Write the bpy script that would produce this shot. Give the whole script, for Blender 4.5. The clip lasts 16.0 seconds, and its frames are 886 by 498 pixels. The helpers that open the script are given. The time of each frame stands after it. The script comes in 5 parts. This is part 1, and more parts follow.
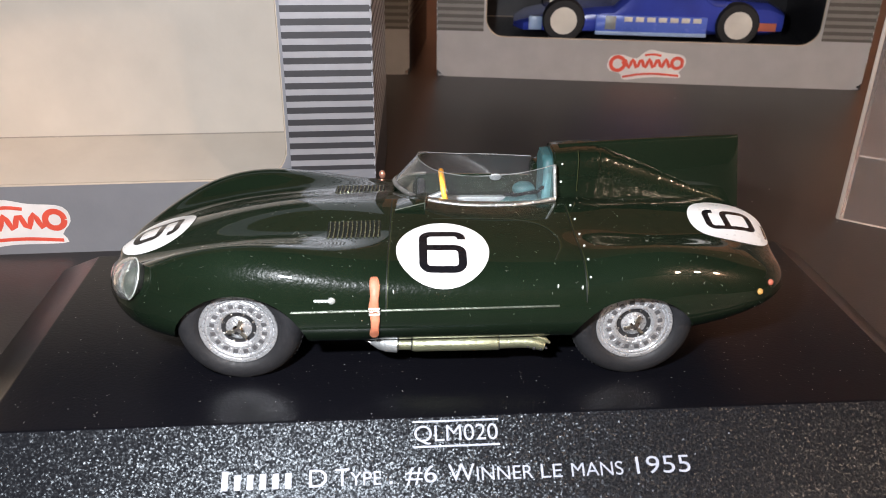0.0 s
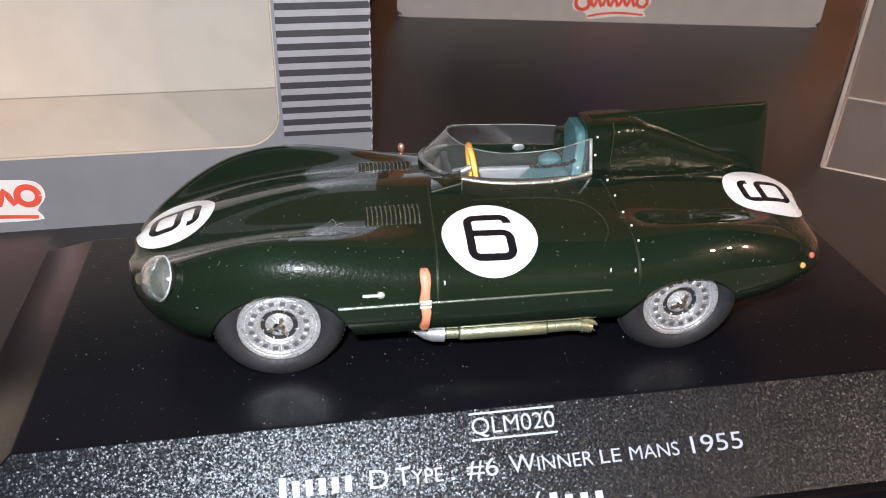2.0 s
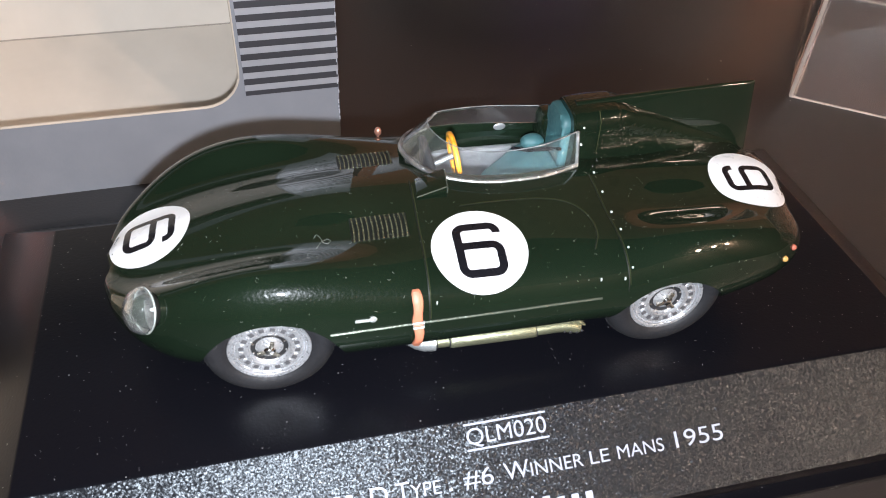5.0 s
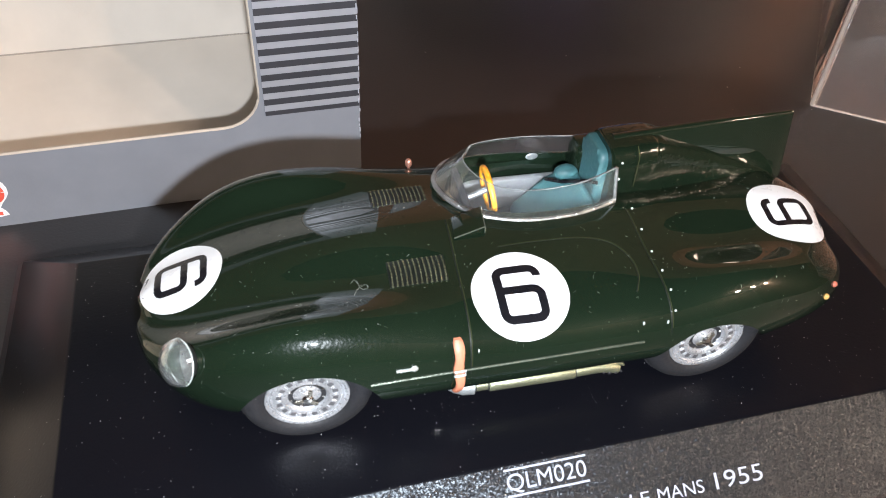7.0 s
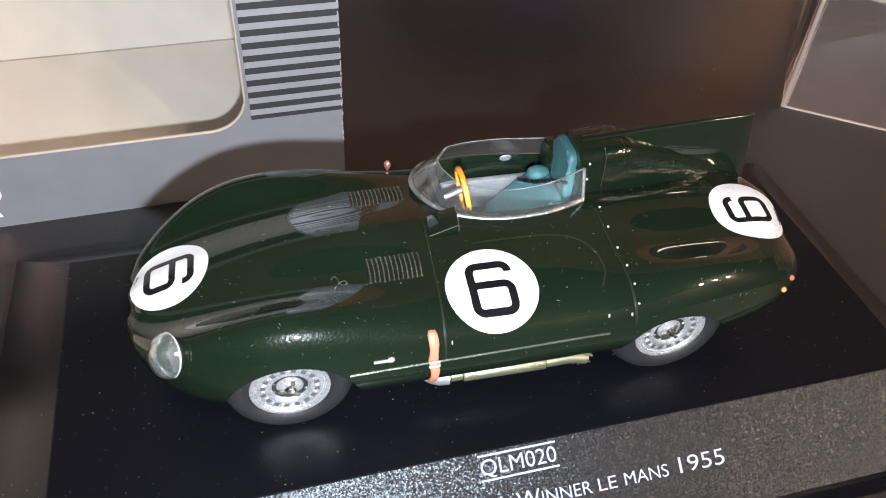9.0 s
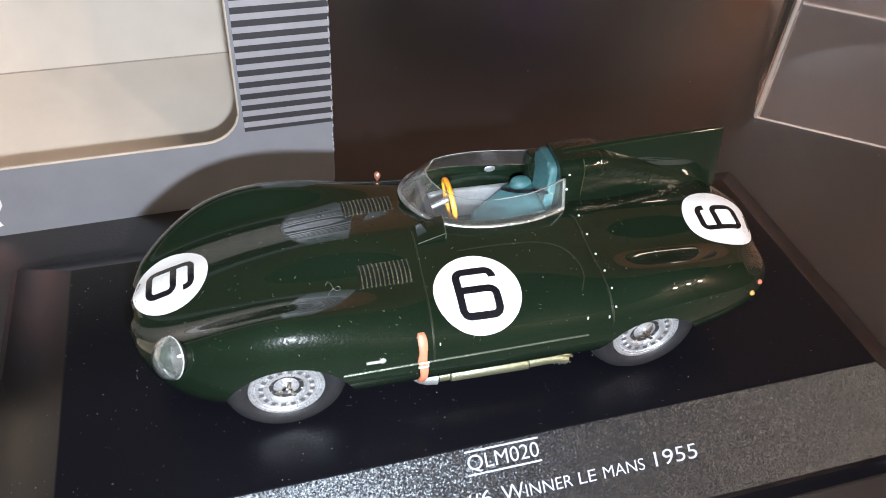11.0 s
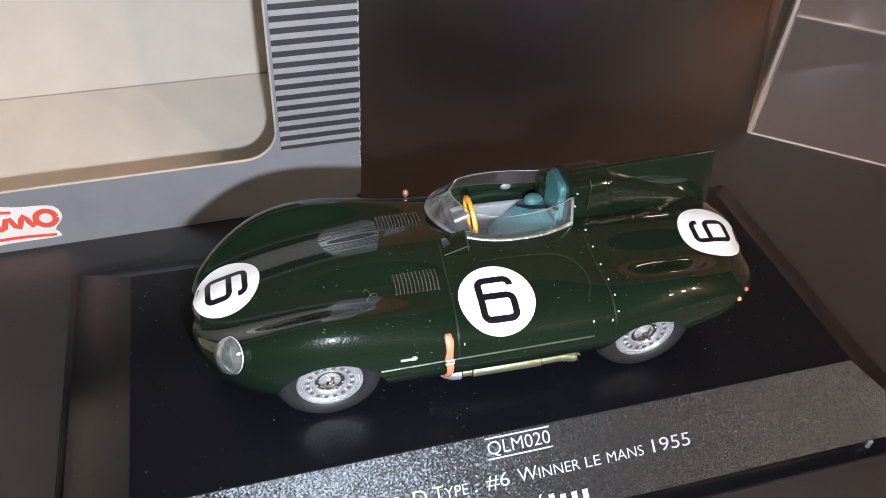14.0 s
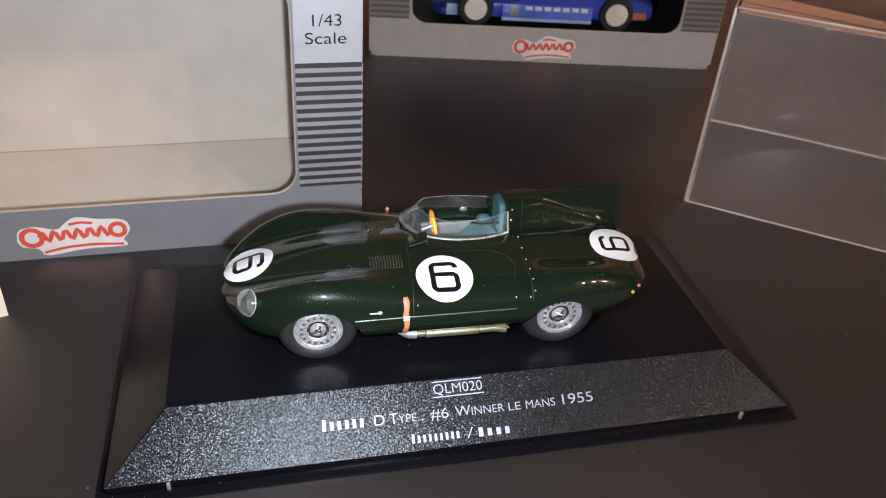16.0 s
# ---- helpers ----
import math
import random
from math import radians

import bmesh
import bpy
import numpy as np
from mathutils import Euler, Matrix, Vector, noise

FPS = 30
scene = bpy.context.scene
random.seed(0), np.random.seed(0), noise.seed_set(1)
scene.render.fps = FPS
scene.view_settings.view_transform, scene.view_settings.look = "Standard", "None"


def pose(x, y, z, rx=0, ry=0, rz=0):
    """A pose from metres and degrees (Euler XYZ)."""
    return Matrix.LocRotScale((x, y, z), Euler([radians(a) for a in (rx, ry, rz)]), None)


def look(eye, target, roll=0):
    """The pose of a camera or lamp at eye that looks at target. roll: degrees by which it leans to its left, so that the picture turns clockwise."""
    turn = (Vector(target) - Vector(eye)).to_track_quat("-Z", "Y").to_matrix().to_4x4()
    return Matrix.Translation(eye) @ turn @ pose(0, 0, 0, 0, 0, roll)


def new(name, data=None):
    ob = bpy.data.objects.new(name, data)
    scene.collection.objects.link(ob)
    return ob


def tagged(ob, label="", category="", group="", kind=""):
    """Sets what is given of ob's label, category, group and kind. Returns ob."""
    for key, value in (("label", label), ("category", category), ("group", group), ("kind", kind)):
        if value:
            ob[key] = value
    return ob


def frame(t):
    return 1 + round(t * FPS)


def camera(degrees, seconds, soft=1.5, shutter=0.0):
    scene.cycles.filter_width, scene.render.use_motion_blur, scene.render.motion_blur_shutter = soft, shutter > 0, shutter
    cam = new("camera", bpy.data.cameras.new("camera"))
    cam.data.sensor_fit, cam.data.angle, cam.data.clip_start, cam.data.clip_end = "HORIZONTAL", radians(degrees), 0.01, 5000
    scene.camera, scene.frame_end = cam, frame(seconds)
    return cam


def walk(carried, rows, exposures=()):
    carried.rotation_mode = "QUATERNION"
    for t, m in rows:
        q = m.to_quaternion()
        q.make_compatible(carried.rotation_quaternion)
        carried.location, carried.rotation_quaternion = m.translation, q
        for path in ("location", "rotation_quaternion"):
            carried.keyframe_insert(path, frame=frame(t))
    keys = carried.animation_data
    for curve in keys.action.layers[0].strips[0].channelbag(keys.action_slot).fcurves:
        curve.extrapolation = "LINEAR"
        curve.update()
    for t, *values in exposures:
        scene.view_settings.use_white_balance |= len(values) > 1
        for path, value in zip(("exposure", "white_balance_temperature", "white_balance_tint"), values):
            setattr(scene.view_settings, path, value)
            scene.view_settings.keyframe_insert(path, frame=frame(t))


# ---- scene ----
cam = camera(57.78, 16.0, soft=0.75)
PATH = [
    (0, (-0.00337, -0.10883, 0.06546), (0.00230, 0.02535, -0.00136), 0.64),
    (0.5, (-0.00247, -0.10883, 0.06561), (0.00333, 0.02539, -0.00109), 0.50),
    (1, (-0.01150, -0.10196, 0.06585), (-0.00420, 0.03196, -0.00133), 0.77),
    (1.5, (-0.01322, -0.09983, 0.07006), (0.00218, 0.03273, 0.00157), 2.06),
    (2, (-0.01866, -0.10008, 0.06999), (0.00046, 0.02633, -0.00845), 1.79),
    (2.5, (-0.02157, -0.09297, 0.07695), (0.00028, 0.02583, -0.01198), 1.90),
    (3, (-0.02289, -0.09087, 0.08267), (0.00042, 0.02470, -0.01008), 2.31),
    (3.5, (-0.02346, -0.09144, 0.09027), (0.00059, 0.02167, -0.00527), 2.71),
    (3.7, (-0.02210, -0.09383, 0.08997), (0.00226, 0.01931, -0.00546), 2.67),
    (5.8, (-0.02247, -0.07662, 0.08284), (0.00505, 0.03024, -0.01877), 3.61),
    (6, (-0.02296, -0.07508, 0.08594), (0.00432, 0.03177, -0.01574), 3.53),
    (6.5, (-0.02469, -0.07660, 0.08651), (0.00268, 0.02988, -0.01553), 3.45),
    (7, (-0.02670, -0.07728, 0.08930), (0.00107, 0.02851, -0.01335), 3.59),
    (7.5, (-0.02661, -0.07961, 0.09032), (0.00146, 0.02624, -0.01218), 3.57),
    (8, (-0.02671, -0.07965, 0.08868), (0.00131, 0.02615, -0.01389), 3.49),
    (8.5, (-0.02548, -0.08130, 0.09186), (0.00349, 0.02408, -0.01088), 3.84),
    (9, (-0.02550, -0.08181, 0.09285), (0.00359, 0.02369, -0.00974), 3.71),
    (9.2, (-0.02316, -0.08185, 0.09520), (0.00589, 0.02330, -0.00775), 3.73),
    (11.3, (-0.02742, -0.08619, 0.09717), (0.00480, 0.01941, -0.00438), 4.54),
    (11.5, (-0.02580, -0.08508, 0.09461), (0.00564, 0.01972, -0.00800), 4.27),
    (12, (-0.02803, -0.08495, 0.09367), (0.00737, 0.02077, -0.00669), 5.57),
    (12.5, (-0.02947, -0.08788, 0.09567), (0.00213, 0.01726, -0.00654), 4.40),
    (13, (-0.03127, -0.08357, 0.10112), (0.00295, 0.02232, 0.00054), 5.37),
    (13.5, (-0.02936, -0.08458, 0.10353), (0.00283, 0.01992, 0.00085), 4.79),
    (14, (-0.03350, -0.09466, 0.10908), (-0.00196, 0.01074, 0.00713), 4.46),
    (14.5, (-0.03875, -0.12216, 0.12022), (-0.00878, -0.00980, 0.02548), 4.66),
    (15, (-0.03935, -0.14935, 0.12545), (-0.01197, -0.03111, 0.03729), 4.22),
    (15.5, (-0.03490, -0.15751, 0.12573), (-0.00735, -0.03703, 0.04073), 4.24),
    (16, (-0.03096, -0.14909, 0.11880), (-0.00359, -0.02775, 0.03495), 4.30),
]
EXPOSURES = [(0.0, 0.25, 7000, 18), (3.0, 0.25, 6750, 18), (7.0, 0.51, 6620, 15), (12.5, 0.49, 6500, 15), (13.5, 0.44, 6500, 15), (14.5, 0.08, 6650, 17), (15.2, -0.17, 6850, 18), (16.0, -0.10, 6650, 18)]
TORCH, GLOBE = 1.12, 176.0
CARDLEAN = 20.0
walk(cam, [(t, look(eye, target, roll)) for t, eye, target, roll in PATH], EXPOSURES)
cam.data.dof.use_dof = True
cam.data.dof.focus_distance = 0.140
cam.data.dof.aperture_fstop = 60.0

# ---- light ----
world = bpy.data.worlds.new("world")
scene.world = world
world.use_nodes = True
world.node_tree.nodes["Background"].inputs[0].default_value = (1.0, 0.8, 0.6, 1)
world.node_tree.nodes["Background"].inputs[1].default_value = 0.05


def lamp(name, kind, energy, colour, m, **more):
    data = bpy.data.lights.new(name, kind)
    data.energy, data.color = energy, colour
    if "radius" in more:
        data.shadow_soft_size = more["radius"]
    ob = new(name, data)
    ob.matrix_world = m
    return ob


# the torch of the phone that films
lamp("phone_torch", "POINT", TORCH, (0.81, 0.917, 1.0), pose(-0.0245, -0.0965, 0.0795), radius=0.0026)

# ---- materials ----
def mat(name):
    m = bpy.data.materials.new(name)
    m.use_nodes = True
    return m, m.node_tree, m.node_tree.nodes["Principled BSDF"]


def node(nt, kind, links=(), **values):
    n = nt.nodes.new(kind)
    for k, v in values.items():
        if k == "op":
            n.operation = v
        elif k == "feature":
            n.feature = v
        elif k == "blend":
            n.blend_type = v
        elif k == "dtype":
            n.data_type = v
        elif k == "wave":
            n.wave_type = v
    for slot, v in links:
        if isinstance(v, bpy.types.NodeSocket):
            nt.links.new(v, n.inputs[slot])
        else:
            n.inputs[slot].default_value = v
    return n


def coords(nt):
    return nt.nodes.new("ShaderNodeTexCoord").outputs["Object"]


def ramp(nt, fac, lo, hi, a=0.0, b=1.0):
    n = node(nt, "ShaderNodeMapRange", [(0, fac), (1, lo), (2, hi), (3, a), (4, b)])
    return n.outputs[0]


def mixcol(nt, fac, a, b):
    n = nt.nodes.new("ShaderNodeMix")
    n.data_type = "RGBA"
    for slot, v in ((0, fac), (6, a), (7, b)):
        if isinstance(v, bpy.types.NodeSocket):
            nt.links.new(v, n.inputs[slot])
        else:
            n.inputs[slot].default_value = (*v, 1) if isinstance(v, tuple) else v
    return n.outputs[2]


def noise_tex(nt, scale, detail=3.0, vec=None):
    return node(nt, "ShaderNodeTexNoise", [(0, vec or coords(nt)), ("Scale", scale), ("Detail", detail)]).outputs[0]


def bump(nt, height, strength, dist):
    n = node(nt, "ShaderNodeBump", [("Strength", strength), ("Distance", dist), ("Height", height)])
    return n.outputs[0]


def dust(nt, scale, size, density):
    """Small light specks, few and uneven in size, as lint lies on a surface."""
    c = coords(nt)
    v = node(nt, "ShaderNodeTexVoronoi", [(0, c), ("Scale", scale)])
    col = node(nt, "ShaderNodeSeparateColor", [(0, v.outputs[1])])
    keep = node(nt, "ShaderNodeMath", [(0, col.outputs[0]), (1, density)], op="LESS_THAN").outputs[0]
    rad = node(nt, "ShaderNodeMath", [(0, col.outputs[1]), (1, size)], op="MULTIPLY").outputs[0]
    dot = node(nt, "ShaderNodeMath", [(0, v.outputs[0]), (1, rad)], op="LESS_THAN").outputs[0]
    return node(nt, "ShaderNodeMath", [(0, keep), (1, dot)], op="MULTIPLY").outputs[0]


def simple(name, colour, rough=0.5, metal=0.0, grain=0.0, gscale=900.0, var=0.12, coat=0.0, specks=None, spec=0.5, coat_rough=0.025):
    m, nt, p = mat(name)
    n1 = noise_tex(nt, gscale * 0.12, 4)
    dark = tuple(c * (1 - var) for c in colour)
    light = tuple(min(1, c * (1 + var)) for c in colour)
    col = mixcol(nt, ramp(nt, n1, 0.3, 0.7), dark, light)
    if specks:
        col = mixcol(nt, dust(nt, *specks), col, (0.55, 0.55, 0.5))
    nt.links.new(col, p.inputs["Base Color"])
    n2 = noise_tex(nt, gscale, 3)
    nt.links.new(ramp(nt, n2, 0.3, 0.7, rough * 0.85, min(1, rough * 1.15)), p.inputs["Roughness"])
    p.inputs["Metallic"].default_value = metal
    p.inputs["Coat Weight"].default_value = coat
    p.inputs["Coat Roughness"].default_value = coat_rough
    p.inputs["Specular IOR Level"].default_value = spec
    if grain:
        nt.links.new(bump(nt, n2, grain, 0.0002), p.inputs["Normal"])
    return m


def clear(name, tint, rough, scratches=0.15, ior=1.46, haze=1.0):
    m, nt, p = mat(name)
    p.inputs["Base Color"].default_value = (*tint, 1)
    p.inputs["Transmission Weight"].default_value = haze
    p.inputs["IOR"].default_value = ior
    n2 = noise_tex(nt, 400, 4)
    nt.links.new(ramp(nt, n2, 0.35, 0.75, rough, rough + scratches), p.inputs["Roughness"])
    return m


def car_paint(name, scale, strength):
    """Dark green lacquer, with the slight waviness of sprayed paint in its clear coat."""
    m = simple(name, (0.0061, 0.0123, 0.0066), 0.25, 0, 0, 500, 0.15, 1.0, None, 0.054, 0.012)
    nt = m.node_tree
    nt.links.new(bump(nt, noise_tex(nt, 2000, 1), 0.4, 0.0001), nt.nodes["Principled BSDF"].inputs["Normal"])
    nt.links.new(bump(nt, noise_tex(nt, scale, 2), strength, 0.0004), nt.nodes["Principled BSDF"].inputs["Coat Normal"])
    return m


PAINT = car_paint("green_paint", 700, 0.0012)
COARSEPAINT = car_paint("coarse_green_paint", 1100, 0.3)
WHITE = simple("white_decal", (0.86, 0.86, 0.86), 0.30, 0, 0, 700, 0.02, 0.4)
BLACK = simple("black_decal", (0.006, 0.006, 0.008), 0.28, 0, 0, 700, 0.1)
SILLMETAL = simple("sill_metal", (0.085, 0.098, 0.075), 0.34, 0.5, 0.5, 2200)
# lighter olive for the glint along seam edges, put in as colour
SEAMGLINT = simple("seam_edge_glint", (0.055, 0.065, 0.030), 0.22, 0.5)
REFLECTOR = simple("lamp_silver", (0.27, 0.285, 0.275), 0.30, 0.92, 0.12, 700, 0.15)
SCREENEDGE = simple("screen_edge", (0.26, 0.27, 0.27), 0.24, 0.3, 1.0, 2600, 0.6)
STRIP = simple("grained_silver_strip", (0.36, 0.36, 0.35), 0.36, 0.85, 1.0, 2600, 0.6)
SEAM = simple("seam_dark", (0.004, 0.006, 0.004), 0.5)
RUBBER = simple("tyre_rubber", (0.013, 0.013, 0.015), 0.66, 0, 0.25, 1500, 0.2, 0, (700, 0.05, 0.12))
ALLOY = simple("silver_wheel_paint", (0.68, 0.69, 0.71), 0.30, 0.72, 1.0, 2600, 0.2)
CHROME = simple("chrome", (0.85, 0.84, 0.80), 0.12, 1.0, 0.1, 1500, 0.1)
NUTSTEEL = simple("pale_steel_nut", (0.60, 0.56, 0.47), 0.2, 0.95, 0.3, 1500, 0.2)
HOLEGREY = simple("wheel_hole", (0.22, 0.22, 0.23), 0.42, 0.7, 0.6, 2200)
DARKMETAL = simple("dark_recess", (0.03, 0.03, 0.032), 0.5, 0.3)
EXHAUST = simple("pale_gold_metal", (0.33, 0.345, 0.225), 0.42, 0.85, 0.45, 2600, 0.12)
GREYMETAL = simple("grey_casting", (0.36, 0.38, 0.38), 0.5, 0.6, 0.6, 1600, 0.15)
LEATHER = simple("orange_leather", (0.54, 0.185, 0.105), 0.5, 0, 0.4, 1800, 0.15)
WOODRIM = simple("amber_rim", (0.75, 0.30, 0.02), 0.35, 0, 0, 1500, 0.1)
TEAL = simple("teal_upholstery", (0.032, 0.104, 0.110), 0.55, 0, 0.2, 1500, 0.12)
SILVERIN = simple("silver_interior", (0.36, 0.37, 0.38), 0.38, 0.6, 0.6, 1800, 0.15)
RIVET = simple("rivet_white", (0.80, 0.82, 0.80), 0.3, 0.15)
GREYWHITE = simple("catch_grey", (0.42, 0.45, 0.43), 0.35, 0.3)
EDGEGLINT = simple("scoop_edge_glint", (0.13, 0.15, 0.12), 0.2, 0.6)
RED = simple("red_lens", (0.50, 0.14, 0.09), 0.2, 0, 0, 900, 0.1, 1.0)
AMBER = simple("amber_lens", (0.62, 0.34, 0.10), 0.2, 0, 0, 900, 0.1, 1.0)
COPPER = simple("copper_cap", (0.75, 0.36, 0.26), 0.3, 0.7)
LENS = clear("headlamp_lens", (0.90, 0.92, 0.91), 0.01, 0.02, 1.5, 0.975)
SCREEN = clear("windscreen_plastic", (0.93, 0.95, 0.96), 0.01, 0.04, 1.5, 0.987)
ACRYLIC = clear("acrylic_cover", (0.95, 0.96, 0.97), 0.015, 0.05, 1.46, 0.982)
ACRYLIC_EDGE = simple("acrylic_edge_light", (0.52, 0.42, 0.35), 0.30, 0, 0.2, 800, 0.1)
CARD = simple("cream_card", (0.80, 0.68, 0.52), 0.75, 0, 0.1, 900, 0.05)
INK = simple("orange_ink", (0.80, 0.32, 0.14), 0.7)
GREYINK = simple("grey_ink", (0.25, 0.22, 0.20), 0.7)
PRINTWHITE = simple("white_print", (0.38, 0.41, 0.49), 0.45)
BOXGREY = simple("grey_card", (0.215, 0.221, 0.242), 0.42, 0, 0.15, 1200, 0.05)
BOXDARK = simple("dark_card", (0.030, 0.029, 0.033), 0.40, 0, 0.15, 1200, 0.1)
BOXSILVER = simple("silver_label", (0.50, 0.52, 0.56), 0.36, 0.25, 0.15, 1200, 0.05)
# far cartons: the same card and print, with their extra room light in the colour
FARGREY = simple("far_grey_card_lit", (0.40, 0.39, 0.39), 0.42, 0, 0.15, 1200, 0.05)
FARDARK = simple("far_dark_stripe_lit", (0.10, 0.09, 0.08), 0.45, 0, 0.15, 1200, 0.08)
FARSTRIPE = simple("far_silver_stripe_flat", (0.21, 0.20, 0.185), 0.42, 0, 0.15, 1200, 0.08)
BOXSTRIPE = simple("silver_stripe", (0.36, 0.36, 0.385), 0.35, 0.25, 0.15, 1200, 0.08)
BEIGE = simple("beige_card", (0.665, 0.595, 0.517), 0.7, 0, 0.15, 700, 0.05)
TANCARD = simple("tan_card", (0.80, 0.60, 0.40), 0.7, 0, 0.15, 700, 0.06)
WHITECORE = simple("white_core", (0.50, 0.42, 0.34), 0.7, 0, 0.2, 1500, 0.1)
LOGORED = simple("red_print", (0.78, 0.10, 0.06), 0.45)
LOGOWHITE = simple("white_halo", (0.80, 0.77, 0.76), 0.45)
STRIPEDARK = simple("dark_stripe_print", (0.040, 0.039, 0.044), 0.42, 0, 0.15, 1200, 0.1)
BLUE = simple("blue_paint", (0.04, 0.07, 0.45), 0.2, 0, 0, 700, 0.15, 0.8)
PALEBLUE = simple("pale_blue_paint", (0.35, 0.50, 0.75), 0.25, 0, 0, 700, 0.1, 0.8)
OFFWHITE = simple("off_white_wheel", (0.75, 0.72, 0.66), 0.4)
# unseen walls and ceiling: these colours only set what table, base and car reflect
DARKWALL = simple("dark_reflection_wall", (0.13, 0.10, 0.085), 0.85, 0, 0.1, 60, 0.06)
BACKWALL = simple("tan_reflection_wall", (0.34, 0.228, 0.161), 0.85, 0, 0.1, 60, 0.06)
WALLPAINT = simple("brown_reflection_wall", (0.15, 0.105, 0.078), 0.85, 0, 0.1, 60, 0.06)
REFLECTPANEL = simple("brown_reflector_panel", (0.84, 0.44, 0.30), 0.55, 0, 0.15, 50, 0.15)
CEILPAINT = simple("dark_reflection_ceiling", (0.055, 0.042, 0.032), 0.9, 0, 0.1, 60, 0.04)
FLOORWOOD = simple("brown_floor", (0.20, 0.11, 0.06), 0.5, 0, 0.1, 40, 0.25)


def base_plastic(name, rough, grain, scale, specks, relief=0.0003, spec=0.26):
    m, nt, p = mat(name)
    c = coords(nt)
    v = node(nt, "ShaderNodeTexNoise", [(0, c), ("Scale", scale), ("Detail", 2.0), ("Roughness", 0.6)]).outputs[0]
    col = mixcol(nt, dust(nt, *specks), (0.0036, 0.0037, 0.0054), (0.5, 0.5, 0.48))
    nt.links.new(col, p.inputs["Base Color"])
    p.inputs["Roughness"].default_value = rough
    p.inputs["Specular IOR Level"].default_value = spec
    nt.links.new(bump(nt, v, grain, relief), p.inputs["Normal"])
    return m


SMOOTHBLACK = base_plastic("smooth_black_plastic", 0.28, 0.10, 2600, (1500, 0.105, 0.5), spec=0.22)


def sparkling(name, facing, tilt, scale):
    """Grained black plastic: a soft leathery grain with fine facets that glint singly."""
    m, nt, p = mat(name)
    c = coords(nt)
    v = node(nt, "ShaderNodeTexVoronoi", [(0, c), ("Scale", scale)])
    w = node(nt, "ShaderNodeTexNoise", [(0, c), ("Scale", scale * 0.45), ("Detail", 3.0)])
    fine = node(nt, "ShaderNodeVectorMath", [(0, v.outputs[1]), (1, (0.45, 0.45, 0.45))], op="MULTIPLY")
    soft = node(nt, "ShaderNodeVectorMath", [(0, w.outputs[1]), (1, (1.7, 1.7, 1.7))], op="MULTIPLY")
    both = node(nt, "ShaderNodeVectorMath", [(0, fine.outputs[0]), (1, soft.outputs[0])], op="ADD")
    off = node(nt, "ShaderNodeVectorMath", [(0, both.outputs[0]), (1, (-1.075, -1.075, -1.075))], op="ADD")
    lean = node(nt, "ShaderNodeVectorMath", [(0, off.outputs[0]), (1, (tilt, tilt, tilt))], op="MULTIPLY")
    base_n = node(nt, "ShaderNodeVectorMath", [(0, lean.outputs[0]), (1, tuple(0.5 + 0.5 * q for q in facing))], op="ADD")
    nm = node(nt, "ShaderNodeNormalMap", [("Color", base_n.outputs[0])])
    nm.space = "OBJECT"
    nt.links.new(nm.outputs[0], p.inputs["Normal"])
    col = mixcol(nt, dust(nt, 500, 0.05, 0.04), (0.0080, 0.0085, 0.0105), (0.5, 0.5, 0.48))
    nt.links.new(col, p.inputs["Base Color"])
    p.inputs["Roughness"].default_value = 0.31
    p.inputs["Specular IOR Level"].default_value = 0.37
    # the torch's cool tone is put into the sheen colour here
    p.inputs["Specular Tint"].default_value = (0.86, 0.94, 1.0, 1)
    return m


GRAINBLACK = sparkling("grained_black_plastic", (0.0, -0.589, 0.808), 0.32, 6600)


def table_top():
    m, nt, p = mat("dark_table_laminate")
    big = noise_tex(nt, 14, 4)
    fine = noise_tex(nt, 1800, 2)
    col = mixcol(nt, ramp(nt, big, 0.35, 0.7), (0.0130, 0.0098, 0.0092), (0.0185, 0.0142, 0.0132))
    col = mixcol(nt, dust(nt, 260, 0.06, 0.16), col, (0.45, 0.44, 0.42))
    nt.links.new(col, p.inputs["Base Color"])
    nt.links.new(ramp(nt, big, 0.3, 0.7, 0.38, 0.46), p.inputs["Roughness"])
    p.inputs["Specular IOR Level"].default_value = 0.5
    p.inputs["IOR"].default_value = 1.88
    nt.links.new(bump(nt, fine, 0.22, 0.0002), p.inputs["Normal"])
    return m


TABLE = table_top()


def glowing(name, colour, strength):
    m, nt, p = mat(name)
    p.inputs["Base Color"].default_value = (*colour, 1)
    p.inputs["Emission Color"].default_value = (*colour, 1)
    p.inputs["Emission Strength"].default_value = strength
    return m


GLOBEGLASS = glowing("lit_opal_globe", (1.0, 0.79, 0.60), GLOBE)

# ---- building helpers; lengths below are in millimetres ----
MM = 0.001


def shade(me, smooth):
    for p in me.polygons:
        p.use_smooth = smooth


def finish(bm, name, material, smooth=True):
    for v in bm.verts:
        v.co *= MM
    bmesh.ops.recalc_face_normals(bm, faces=bm.faces[:])
    me = bpy.data.meshes.new(name)
    bm.to_mesh(me)
    bm.free()
    shade(me, smooth)
    if smooth:
        me.set_sharp_from_angle(angle=radians(38))
    if material is not None:
        me.materials.append(material)
    return me


def part(name, bm, material, parent=None, label="", smooth=True):
    ob = new(name, finish(bm, name, material, smooth))
    ob.parent = parent
    if label:
        ob["label"] = label
    return ob


def thing(name, m, label, category, group="", kind=""):
    ob = new(name)
    ob.empty_display_size = 0.01
    ob.matrix_world = m
    return tagged(ob, label, category, group, kind)


def mpose(x, y, z, rx=0, ry=0, rz=0):
    return pose(x * MM, y * MM, z * MM, rx, ry, rz)


